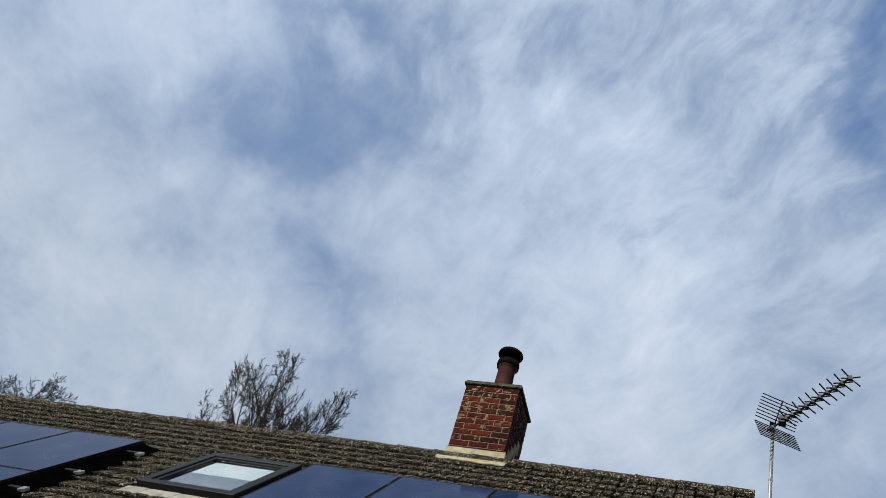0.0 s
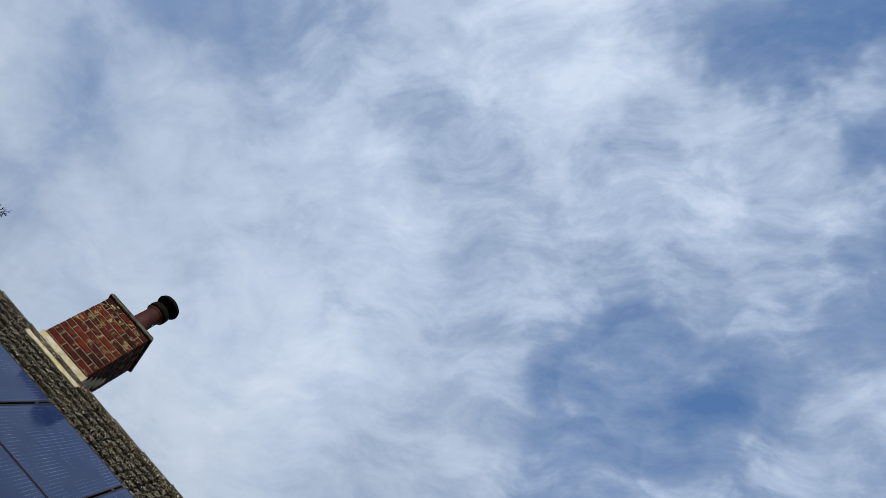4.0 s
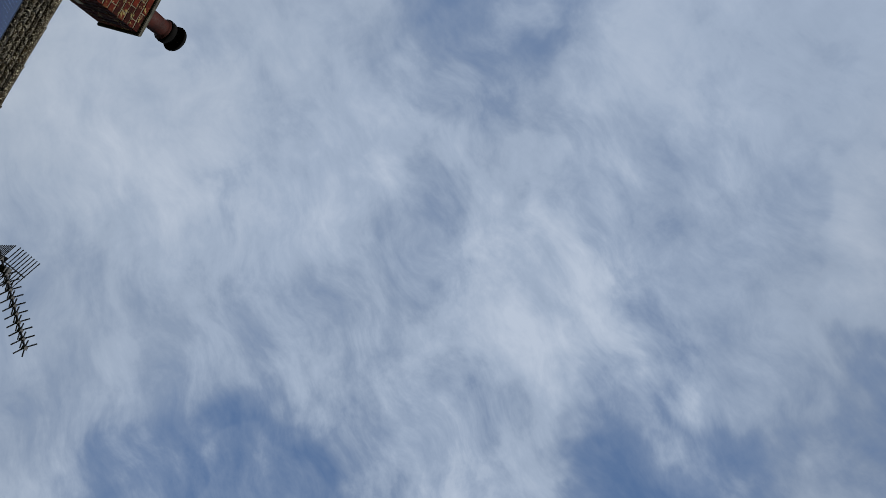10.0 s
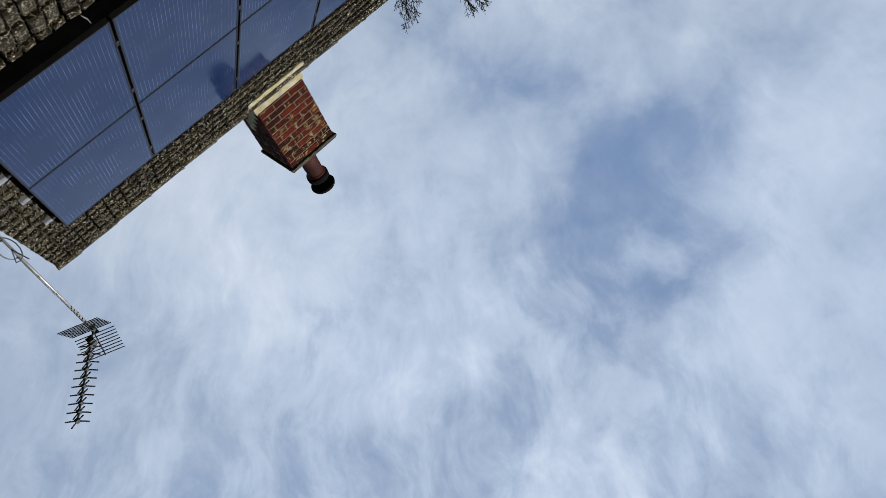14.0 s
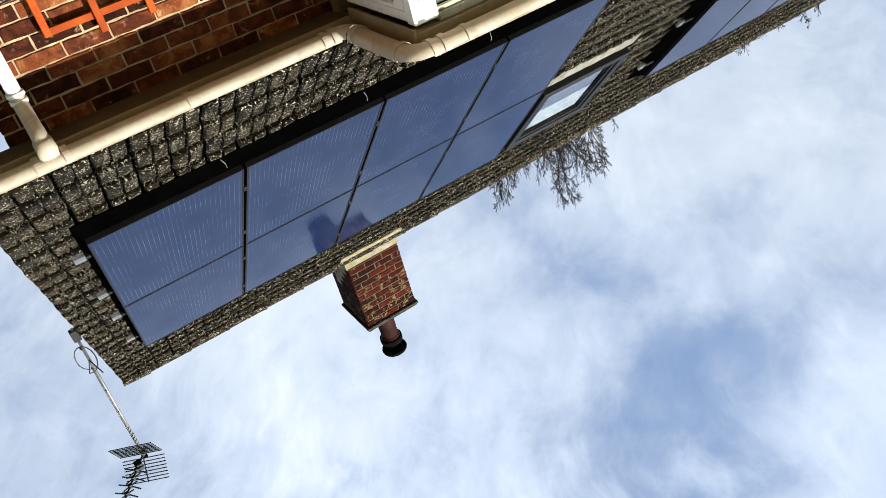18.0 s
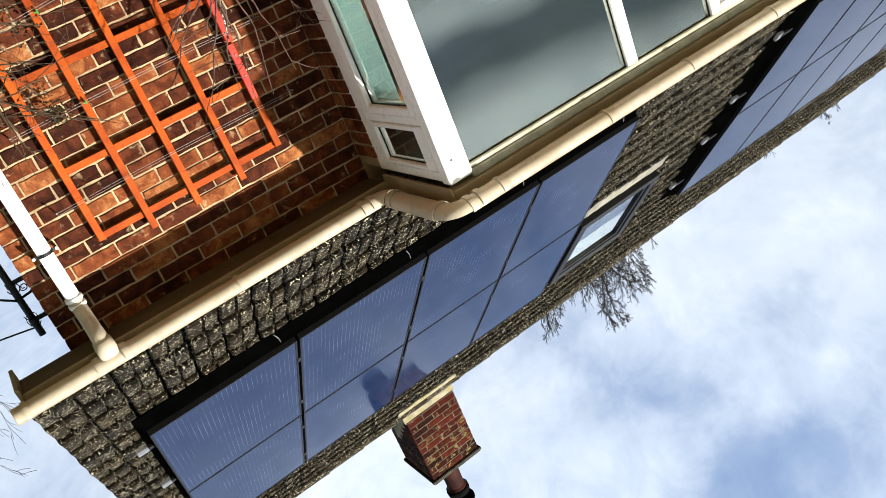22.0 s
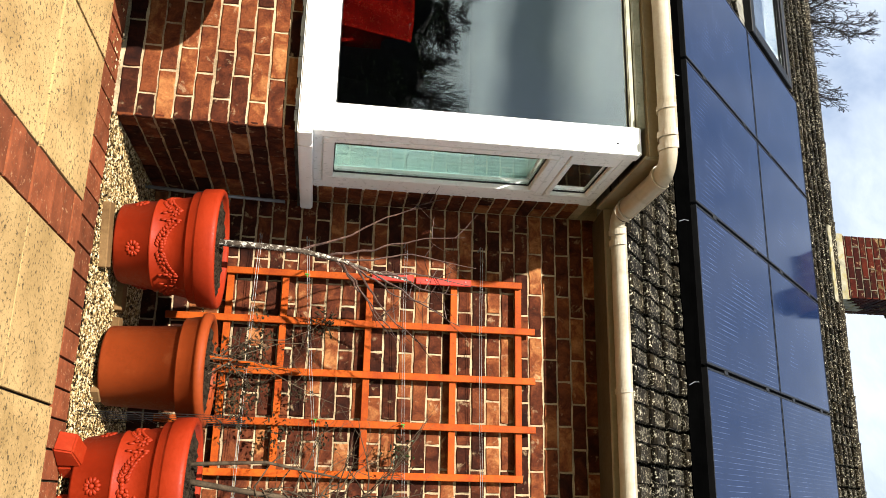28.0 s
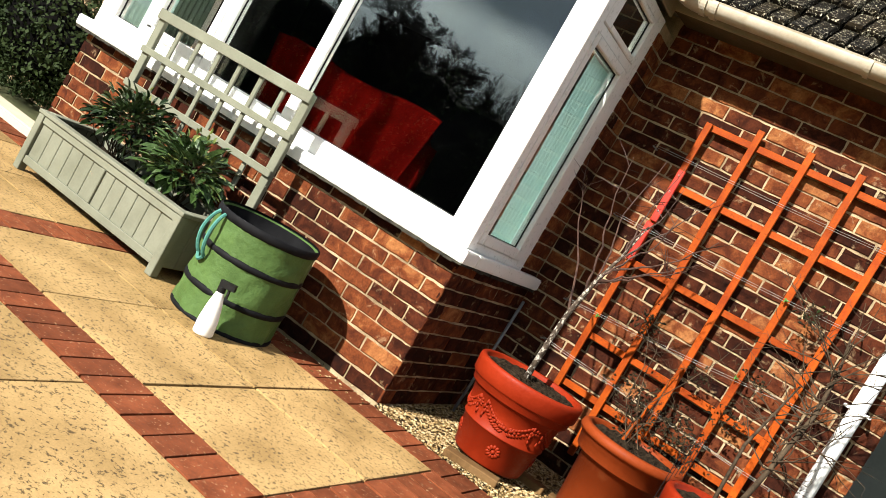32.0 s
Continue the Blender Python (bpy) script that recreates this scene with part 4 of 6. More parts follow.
for j in range(25):
    v = j / 24
    row = []
    for i in range(61):
        u = i / 60
        x = -2.66 + u * (1.52 - 0.14 * v)
        fold = 0.030 * math.sin(u * 31 + 2.2 * math.sin(v * 2.3)) + 0.014 * math.sin(u * 67 + v * 3)
        row.append(bm.verts.new((x, 0.27 + fold * (0.25 + v), 1.33 - 0.03 * u - v * 0.62 + 0.02 * math.sin(u * 9))))
    grid.append(row)
for a, b in zip(grid, grid[1:]):
    for i in range(60):
        bm.faces.new((a[i], a[i + 1], b[i + 1], b[i]))
bmesh.ops.solidify(bm, geom=bm.faces[:], thickness=0.012)
throw = tagged(part("throw", bm, "red_fabric", None, smooth=True), "rumpled red throw hung over the sofa back", "throw")
for m in (pose(-0.095, -0.86, 0, 0, 0, 90), pose(BAY_L + 0.10, -0.26, 0, 0, 0, -90)):
    b = thing("window_blind", "pale green pleated blind inside the side window", "blind", "blinds in the bay", m)
    sheet_bm = bmesh.new()
    folds = [[sheet_bm.verts.new((0.26 + 0.40 * k / 60, 0.0015 * math.sin(k * 1.05), z)) for z in (0.83, 1.86)] for k in range(61)]
    for c, d in zip(folds, folds[1:]):
        sheet_bm.faces.new((c[0], d[0], d[1], c[1]))
    part("fabric", sheet_bm, "blind", b, smooth=True)
    # added to keep sun from passing through the bay onto the wall
    drape = bmesh.new()
    folds = [[drape.verts.new((0.005 + 0.252 * k / 40, -0.004 + 0.010 * math.sin(k * 0.9), z)) for z in (0.83, 1.858)] for k in range(41)]
    for c, d in zip(folds, folds[1:]):
        drape.faces.new((c[0], d[0], d[1], c[1]))
    part("side_drape", drape, "drape", b, "added gathered cloth that stops sun crossing the bay, grey-green like the reflection there", smooth=True)
    part("headrail", boxed(0.02, 0.66, -0.01, 0.02, 1.86, 1.90, 0.004), "upvc", b)

# trellis on the wall
trellis = thing("trellis", "orange-stained wooden garden trellis fixed to the brick wall", "trellis")
TX = (0.405, 0.645, 0.898, 1.138, 1.375)
TZ = (0.425, 0.695, 1.117, 1.548, 1.885)
for k, x in enumerate(TX):
    top, low = (1.90, 0.375) if k in (0, 4) else (1.968, 0.135)
    part("upright", boxed(x - 0.017, x + 0.017, -0.062, -0.042, low, top, 0.002), "trellis_wood", trellis)
for z in TZ:
    part("crosspiece", boxed(TX[0] - 0.02, TX[-1] + 0.02, -0.041, -0.022, z - 0.017, z + 0.017, 0.002), "trellis_wood", trellis)
# paving
patio = setting("patio", boxed(-3.76, 2.91, -4.84, -0.93, -0.05, -0.012, 0), "joint", "buff textured paving slabs with red brick bands", "paving")
bed = setting("gravel_bed", boxed(0.002, 2.91, -0.93, 0.02, -0.05, -0.004, 0), "soil", "bed of pea gravel along the wall", "gravel")


def slab(x0, x1, y0, y1, material="slab", name="slab", gap=0.0052, top=0.0):
    bm = bmesh.new()
    low, high = [], []
    for x, y in ((x0 + gap, y0 + gap), (x1 - gap, y0 + gap), (x1 - gap, y1 - gap), (x0 + gap, y1 - gap)):
        low.append(bm.verts.new((x, y, -0.03))), high.append(bm.verts.new((x, y, top)))
    bm.faces.new(high)
    for k in range(4):
        bm.faces.new((low[k], low[(k + 1) % 4], high[(k + 1) % 4], high[k]))
    bmesh.ops.bevel(bm, geom=[e for e in bm.edges if all(v.co.z > top - 0.001 for v in e.verts)], offset=0.001, segments=1, affect="EDGES")
    return part(name, bm, material, patio)


# bands of red brick: two across to the wall, one along it, and an edging course before the gravel
EDGE, ROW_1, ROW_2, BAND_1, BAND_2 = -1.147, -1.66, -2.215, (0.466, 0.655), (-1.45, -1.262)
COLS = (-3.75, -3.17, -2.60, -2.02, BAND_2[0], BAND_2[1], -0.70, -0.112, BAND_1[0], BAND_1[1], 1.20, 1.76, 2.33, 2.90)
for y0, y1 in ((ROW_1, EDGE), (ROW_2, ROW_1), (-3.03, -2.435), (-3.63, -3.03), (-4.23, -3.63), (-4.83, -4.23)):
    for x0, x1 in zip(COLS, COLS[1:]):
        if (x0, x1) not in (BAND_1, BAND_2):
            slab(x0, x1, y0, y1, top=rng.uniform(-0.002, 0.002))
for a, b, y0, y1 in ((-3.75, BAND_1[0], -2.435, ROW_2), (BAND_1[1], 2.90, -2.435, ROW_2), (-3.75, 2.90, EDGE, -0.945)):
    count = round((b - a) / 0.104)
    for k in range(count):
        slab(a + (b - a) * k / count, a + (b - a) * (k + 1) / count, y0, y1, "paver", "paver", 0.004, rng.uniform(-0.002, 0.002))
for band, y0, y1 in ((BAND_1, ROW_2, EDGE), (BAND_1, -4.83, ROW_2), (BAND_2, ROW_2, EDGE), (BAND_2, -4.83, -2.435)):
    count = round((y1 - y0) / 0.104)
    for k in range(count):
        a = y0 + (y1 - y0) * k / count
        slab(band[0], band[1], a, a + (y1 - y0) / count, "paver", "paver", 0.004, rng.uniform(-0.002, 0.002))

# pots along the wall


def pot(name, label, x, y, z, h, r_top, r_base, material, decorated, turn=0.0):
    t = thing(name, label, "plant pot", "pots by the wall", pose(x, y, z, 0, 0, turn))
    bm = bmesh.new()
    if decorated:
        body = [(f, r_base + (r_top - 0.040 - r_base) * f / 0.70) for f in (0.355, 0.36, 0.375, 0.385, 0.70)]
        prof = [(0.0, 0.0), (r_base - 0.004, 0.0), (r_base + 0.004, 0.010)]
        prof += [(r + (0.0055 if f in (0.36, 0.375) else 0.0), f * h) for f, r in body]
        prof += [(r_top - 0.026, h * 0.708), (r_top - 0.021, h * 0.72), (r_top - 0.017, h * 0.785), (r_top - 0.010, h * 0.795), (r_top - 0.004, h * 0.81), (r_top, h * 0.95), (r_top - 0.002, h * 0.985), (r_top - 0.009, h), (r_top - 0.024, h), (r_top - 0.030, h * 0.985), (r_top - 0.040, h * 0.90), (0.0, h * 0.90)]
    else:
        prof = [(0.0, 0.0), (r_base, 0.0), (r_base + 0.006, 0.01), (r_top - 0.055, h * 0.72), (r_top - 0.028, h * 0.725), (r_top - 0.022, h * 0.74), (r_top - 0.012, h * 0.90), (r_top, h * 0.905), (r_top + 0.006, h * 0.94), (r_top, h * 0.985), (r_top - 0.012, h), (r_top - 0.03, h), (r_top - 0.034, h * 0.95), (r_top - 0.04, h * 0.88), (0.0, h * 0.88)]
    lathe(bm, prof, 56)
    bmesh.ops.remove_doubles(bm, verts=bm.verts, dist=0.0005)
    part("body", bm, material, t, smooth=True)
    bm = bmesh.new()
    rings = []
    for k in range(15):
        rad = (r_top - 0.033) * k / 14
        rings.append([bm.verts.new((rad * math.cos(a), rad * math.sin(a), h * 0.945 + (rng.uniform(-0.010, 0.012) if k < 14 else 0.0))) for a in (2 * math.pi * (i + 0.5 * (k % 2)) / 56 for i in range(56))])
    for a, b in zip(rings, rings[1:]):
        for i in range(56):
            bm.faces.new((a[i], a[(i + 1) % 56], b[(i + 1) % 56], b[i]))
    part("soil", bm, "soil", t, "dark crumbly compost")
    return t


pot_1 = pot("plant_pot", "large red terracotta pot with moulded swags holding a bare sapling", 0.475, -0.66, 0.035, 0.412, 0.256, 0.162, "terracotta_red", True)
pot("plant_pot", "plain orange terracotta pot with a bare climber on a stake", 0.98, -0.60, 0.03, 0.412, 0.231, 0.156, "terracotta_orange", False)
pot_3 = pot("plant_pot", "large red terracotta pot with moulded rosettes beside the downpipe", 1.456, -0.83, 0.05, 0.398, 0.26, 0.172, "terracotta_red", True)

# small things round the trellis: red plastic strip, wires, clips
strip = thing("plastic_strip", "bright red plastic strip screwed to the trellis", "strip")
for z0, z1, x in ((1.12, 1.335, 0.398), (1.345, 1.63, 0.406)):
    part("strip_piece", boxed(x - 0.012, x + 0.024, -0.080, -0.066, z0, z1, 0.003), "red_tie", strip)
for z in (1.15, 1.29, 1.40, 1.51, 1.60):
    bm = bmesh.new()
    bmesh.ops.create_uvsphere(bm, u_segments=8, v_segments=5, radius=0.005, matrix=Matrix.Translation((0.409, -0.081, z)))
    part("screw_head", bm, "alloy", strip)
for za, zb, sag in ((0.553, 0.524, 0.004), (0.786, 0.913, 0.012), (1.285, 1.312, 0.008), (1.678, 1.689, 0.006)):
    wire = thing("training_wire", "pale galvanised training wire stretched across the wall", "wire", "wires on the wall")
    for dz in (0.0, 0.011):
        bm = bmesh.new()
        tube(bm, [(0.22 + 1.27 * k / 8, -0.075 - 0.006 * (k % 2), za + (zb - za) * k / 8 - sag * math.sin(math.pi * k / 8) + dz) for k in range(9)], 0.0011, 5)
        part("strand", bm, "wire", wire)
    for x in (0.22, 1.49):
        bm = bmesh.new()
        tube(bm, ((x, 0.005, za if x < 1 else zb), (x, -0.085, za if x < 1 else zb)), 0.004, 6)
        part("eye_bolt", bm, "wire", wire)
for x, z in ((0.42, 0.80), (1.14, 1.305), (1.13, 0.885)):
    clip = thing("plant_clip", "small green plastic plant clip on a wire", "clip", "plant clips", (x, -0.082, z))
    bm = bmesh.new()
    box(bm, -0.009, 0.009, -0.005, 0.005, -0.003, 0.003), box(bm, -0.009, -0.003, -0.008, 0.006, -0.011, 0.009)
    part("clip_body", soften(bm, 0.001), "clip_green", clip)


def twigs(bm, start, way, length, radius, depth, r, bend=0.25, fork=3, droop=0.0, sides=5):
    """A branch that forks and thins to a tip."""
    pts, radii, p, d = [Vector(start)], [radius], Vector(start), Vector(way).normalized()
    steps = 4
    for k in range(steps):
        d = (d + Vector((r.uniform(-1, 1), r.uniform(-1, 1), r.uniform(-1, 1) - droop)) * bend * 0.5).normalized()
        p = p + d * length / steps
        pts.append(p.copy()), radii.append(max(radius * (1 - 0.62 * (k + 1) / steps), 0.0006))
    tube(bm, pts, radii, sides if depth > 0 else 3, cap=False)
    if depth > 0:
        for k in range(fork):
            i = r.randint(1, steps)
            side = Vector((r.uniform(-1, 1), r.uniform(-1, 1), r.uniform(-0.3, 1))).normalized()
            twigs(bm, pts[i], d * 0.75 + side * 0.75, length * r.uniform(0.5, 0.78), radii[i] * 0.75, depth - 1, r, bend, fork, droop, sides)


# sapling in the first pot
sapling = thing("sapling", "bare sapling with pale speckled bark leaning to the trellis", "young tree")
trunk = [(0.441, -0.651, 0.397), (0.428, -0.584, 0.613), (0.423, -0.537, 0.766), (0.443, -0.489, 0.945), (0.484, -0.47, 1.101), (0.516, -0.451, 1.284)]
bm = bmesh.new()
tube(bm, trunk, [0.0155, 0.0135, 0.0125, 0.0105, 0.007, 0.003], 10)
part("stem", bm, "pale_bark", sapling, smooth=True)
for a, b, c in (((0.423, -0.537, 0.766), (0.187, -0.451, 1.209), (0.086, -0.413, 1.435)), ((0.436, -0.508, 0.877), (0.309, -0.432, 1.291), (0.266, -0.385, 1.544)), ((0.443, -0.489, 0.945), (0.376, -0.432, 1.283), (0.417, -0.385, 1.598)),
                ((0.484, -0.47, 1.101), (0.481, -0.432, 1.362), (0.513, -0.413, 1.6)), ((0.493, -0.47, 1.151), (0.541, -0.432, 1.33), (0.559, -0.413, 1.507)), ((0.456, -0.489, 0.989), (0.578, -0.432, 1.208), (0.606, -0.413, 1.389)),
                ((0.45, -0.489, 0.958), (0.657, -0.432, 1.125), (0.796, -0.413, 1.25)), ((0.468, -0.48, 1.029), (0.679, -0.451, 1.176), (0.817, -0.432, 1.368)), ((0.444, -0.489, 0.928), (0.625, -0.451, 1.086), (0.76, -0.432, 1.186)), ((0.48, -0.47, 1.079), (0.613, -0.432, 1.329), (0.706, -0.413, 1.521))):
    bm = bmesh.new()
    mid = (Vector(a) + Vector(b)) / 2 + Vector((rng.uniform(-0.02, 0.02), 0, rng.uniform(-0.02, 0.02)))
    way = [Vector(q) for q in (a, mid, b, c)]
    path, thick = [], []
    for f in range(13):
        u = f / 4
        i0 = min(int(u), 2)
        path.append(way[i0].lerp(way[i0 + 1], u - i0) + (Vector((rng.uniform(-1, 1), rng.uniform(-1, 1), rng.uniform(-1, 1))) * 0.006 if 0 < f < 12 else Vector()))
        thick.append(0.0058 - 0.0043 * f / 12 + rng.uniform(0, 0.0006))
    tube(bm, path, thick, 6)
    for k in range(4):
        twigs(bm, Vector(b).lerp(Vector(c), rng.uniform(0, 0.8)), Vector((rng.uniform(-1, 1), rng.uniform(-0.5, 0.3), rng.uniform(-0.1, 0.8))), rng.uniform(0.06, 0.18), 0.0022, 0, rng)
    part("branch", bm, "twig_bark", sapling)

# leaning dead climber in the second pot, tied to the trellis
climber = thing("climber", "withered climber with brown shrivelled leaves tied to the trellis", "climbing plant")


def leaf_cluster(bm, centre, size, count, r, length=(0.012, 0.03), flat=0.5):
    for _ in range(count):
        p = Vector(centre) + Vector((r.gauss(0, 1), r.gauss(0, 0.7), r.gauss(0, 1))) * size
        turn = Euler((r.uniform(0, 6.3), r.uniform(0, 6.3), r.uniform(0, 6.3))).to_matrix()
        l = r.uniform(*length)
        w = l * flat
        vs = [bm.verts.new(p + turn @ Vector(c)) for c in ((0, 0, 0), (w * 0.5, l * 0.45, 0.12 * l), (0, l, 0), (-w * 0.5, l * 0.45, 0.12 * l))]
        bm.faces.new(vs)


for target in ((0.84, -0.2, 0.60), (0.70, -0.13, 0.89), (1.02, -0.25, 0.62), (0.62, -0.12, 0.95), (0.95, -0.14, 0.80), (1.05, -0.12, 1.05), (0.78, -0.3, 0.52)):
    bm = bmesh.new()
    start = Vector((0.93 + rng.uniform(-0.06, 0.06), -0.54, 0.40))
    mids = [start.lerp(Vector(target), f) + Vector((rng.uniform(-0.04, 0.04), rng.uniform(-0.04, 0.04), 0.05 * math.sin(math.pi * f))) for f in (0.0, 0.25, 0.5, 0.75, 1.0)]
    tube(bm, mids, (0.003, 0.0026, 0.0022, 0.0018, 0.001), 4)
    for k in range(7):
        twigs(bm, mids[rng.randint(1, 4)], Vector((rng.uniform(-1, 1), rng.uniform(-0.6, 0.4), rng.uniform(-0.5, 0.9))), rng.uniform(0.06, 0.16), 0.0014, 1, rng, 0.6, 2)
    part("stem", bm, "bark", climber)
bm = bmesh.new()
for c, s, k in (((0.85, -0.28, 0.56), 0.045, 150), ((1.02, -0.25, 0.56), 0.055, 220), ((0.67, -0.13, 0.90), 0.035, 110), ((0.78, -0.25, 0.60), 0.05, 120), ((0.93, -0.45, 0.47), 0.05, 130), ((1.0, -0.13, 0.80), 0.03, 60), ((1.12, -0.3, 0.52), 0.05, 130)):
    leaf_cluster(bm, c, s, k, rng)
part("withered_foliage", bm, "dead_leaf", climber, "brown curled leaves")
bm = bmesh.new()
tube(bm, ((0.92, -0.58, 0.38), (0.91, -0.35, 0.58), (0.898, -0.075, 0.80)), 0.009, 8)
stake = tagged(part("garden_stake", bm, "trellis_wood", None), "orange-stained stake leaning from the pot to the trellis", "stake")

# woody shrub in the third pot
shrub = thing("bare_shrub", "bare woody shrub with fine twigs beside the downpipe", "shrub")
bm = bmesh.new()
tube(bm, ((1.43, -0.80, 0.41), (1.47, -0.66, 0.67), (1.50, -0.52, 0.93), (1.49, -0.42, 1.12), (1.46, -0.35, 1.27)), (0.0125, 0.0105, 0.0095, 0.007, 0.004), 9)
tube(bm, ((1.37, -0.82, 0.41), (1.35, -0.69, 0.70), (1.40, -0.52, 1.0)), (0.0085, 0.0065, 0.004), 8)
part("stem", bm, "bark", shrub, smooth=True)
for k in range(44):
    bm = bmesh.new()
    f = rng.uniform(0.25, 1.0)
    p = Vector((1.43, -0.80, 0.41)).lerp(Vector((1.49, -0.38, 1.25)), f)
    twigs(bm, p, Vector((rng.uniform(-1.1, 1.2), rng.uniform(-0.5, 0.7), rng.uniform(-0.2, 1.0))), rng.uniform(0.15, 0.46), 0.0036, 1, rng, 0.7, 3)
    part("twig", bm, "bark", shrub)
bm = bmesh.new()
for c, s, k in (((1.27, -0.12, 1.29), 0.035, 90), ((1.22, -0.12, 0.92), 0.03, 50), ((1.20, -0.14, 0.72), 0.05, 90)):
    leaf_cluster(bm, c, s, k, rng)
part("withered_foliage", bm, "dead_leaf", shrub, "brown curled leaves with a few green ones")
bm = bmesh.new()
leaf_cluster(bm, (1.25, -0.12, 1.28), 0.03, 30, rng)
part("green_foliage", bm, "leaf", shrub, "few dark green leaves")

# moulded swags and rosettes on the red pots
for p, turns in ((pot_1, (-72, -150, 10)), (pot_3, (-92, -170, -30))):
    big = p is pot_3
    h, r0, r1 = (0.398, 0.172, 0.26) if big else (0.412, 0.162, 0.256)

    def on_body(angle, f, out=0.0):
        r = r0 + (r1 - 0.040 - r0) * f / 0.70 + out
        return Vector((r * math.cos(angle), r * math.sin(angle), f * h))

    body = [c for c in p.children if c.name.startswith("body")][0]
    for turn in turns:
        a0 = radians(turn)

        def petal(bm, at, way, out, length, width, rise):
            """One raised, rounded leaf lying on the pot."""
            side = out.cross(way).normalized()
            m = Matrix((way, side, out)).transposed().to_4x4()
            bmesh.ops.create_icosphere(bm, subdivisions=1, radius=1.0, matrix=Matrix.Translation(at + way * length * 0.5) @ m @ Matrix.Diagonal((length * 0.5, width * 0.5, rise, 1)))

        def flower(bm, angle, f, reach, count):
            at = on_body(angle, f)
            out = Vector((math.cos(angle), math.sin(angle), -0.25)).normalized()
            u1 = Vector((0, 0, 1)).cross(out).normalized()
            u2 = out.cross(u1)
            for k in range(count):
                a = 2 * math.pi * k / count
                petal(bm, at + (u1 * math.cos(a) + u2 * math.sin(a)) * reach * 0.2, u1 * math.cos(a) + u2 * math.sin(a), out, reach * 0.85, reach * 0.55, 0.006)
            bmesh.ops.create_icosphere(bm, subdivisions=2, radius=reach * 0.3, matrix=Matrix.Translation(at))

        # a garland that hangs from two bunches: leaves at its ends, fruit and blossom in the middle
        bm = bmesh.new()
        for k in range(17):
            u = -1 + k / 8
            angle, f = a0 + u * 0.50, 0.585 - 0.115 * (1 - u * u)
            out = Vector((math.cos(angle), math.sin(angle), -0.25)).normalized()
            along = Vector((-math.sin(angle), math.cos(angle), 0.35 * u)).normalized()
            for side in (-1, 1):
                way = (along * (1 if u > 0 else -1) * 0.8 + out.cross(along) * side * 0.6).normalized()
                petal(bm, on_body(angle, f) + out.cross(along) * side * 0.006, way, out, 0.030 - 0.008 * abs(u), 0.015, 0.006)
            if abs(u) < 0.7:
                bmesh.ops.create_icosphere(bm, subdivisions=1, radius=0.0115 - 0.004 * abs(u), matrix=Matrix.Translation(on_body(angle + rng.uniform(-0.02, 0.02), f + rng.uniform(-0.02, 0.02))))
        for side in (-1, 1):
            for k in range(4):
                angle = a0 + side * (0.56 + 0.035 * (k % 2))
                petal(bm, on_body(angle, 0.66 - 0.05 * k), Vector((0, 0, -1)), Vector((math.cos(angle), math.sin(angle), -0.25)).normalized(), 0.030, 0.014, 0.006)
        part("garland", bm, "terracotta_red", body, "moulded leaf and fruit garland", smooth=True)
        bm = bmesh.new()
        flower(bm, a0 - 0.78, 0.58, 0.026, 8)
        part("blossom", bm, "terracotta_red", body, "moulded blossom", smooth=True)
        bm = bmesh.new()
        flower(bm, a0 + 0.05, 0.20, 0.034, 11)
        part("rosette", bm, "terracotta_red", body, "moulded flower rosette", smooth=True)

# timber blocks, a small pot and a wire panel by the pots
for x, y, turn, w in ((0.50, -0.86, 14, 0.26), (0.63, -0.50, 5, 0.2), (1.07, -0.66, -35, 0.12), (0.86, -0.49, 8, 0.2)):
    b = tagged(part("timber_block", boxed(-w / 2, w / 2, -0.035, 0.035, 0.0, 0.035, 0.004), "timber_block"), "weathered offcut of wood wedged under a pot", "wood block", "blocks under the pots")
    b.matrix_basis = pose(x, y, 0.003, 0, 0, turn)
for turn in (-124, -52, 90):
    foot = tagged(part("pot_foot", bmesh.new(), "terracotta_red"), "red terracotta foot raising a large pot", "pot foot", "feet under the pot")
    bm = bmesh.new()
    box(bm, 0.10, 0.165, -0.042, 0.042, 0.0, 0.052), box(bm, 0.172, 0.268, -0.042, 0.042, 0.0, 0.088)
    for v in bm.verts:
        if v.co.z > 0.06 and v.co.x > 0.22:
            v.co.z, v.co.x = 0.066, 0.252
    soften(bm, 0.006, 2)
    bmesh.ops.recalc_face_normals(bm, faces=bm.faces[:])
    bm.to_mesh(foot.data)
    bm.free()
    foot.matrix_basis = pose(1.456, -0.83, -0.003, 0, 0, turn)
panel = thing("wire_panel", "dark wire mesh panel standing between the pots", "wire mesh")
bm = bmesh.new()
for k in range(6):
    tube(bm, ((1.19, -0.88 + k * 0.10, 0.01), (1.19, -0.88 + k * 0.10, 0.60)), 0.0016, 4)
for k in range(7):
    tube(bm, ((1.19, -0.88, 0.02 + k * 0.095), (1.19, -0.38, 0.02 + k * 0.095)), 0.0016, 4)
part("mesh", bm, "black_metal", panel)

rod = thing("metal_rod", "grey metal rod leaning in the corner by the bay", "rod")
bm = bmesh.new()
tube(bm, ((0.05, -0.20, -0.004), (0.045, -0.13, 0.33), (0.03, -0.055, 0.66)), 0.009, 8)
part("bar", bm, "mast_grey", rod, smooth=True)

# planter with a lattice back and two shrubs
PX0, PX1, PY0, PY1, PH = -2.165, -1.012, -1.46, -1.05, 0.315
planter = thing("planter", "sage-green wooden trough planter with a lattice back", "planter")
for x in (PX0, PX1 - 0.045):
    for y in (PY0, PY1 - 0.045):
        part("corner_post", boxed(x, x + 0.045, y, y + 0.045, 0.0, PH - 0.012, 0.003), "planter_wood", planter)
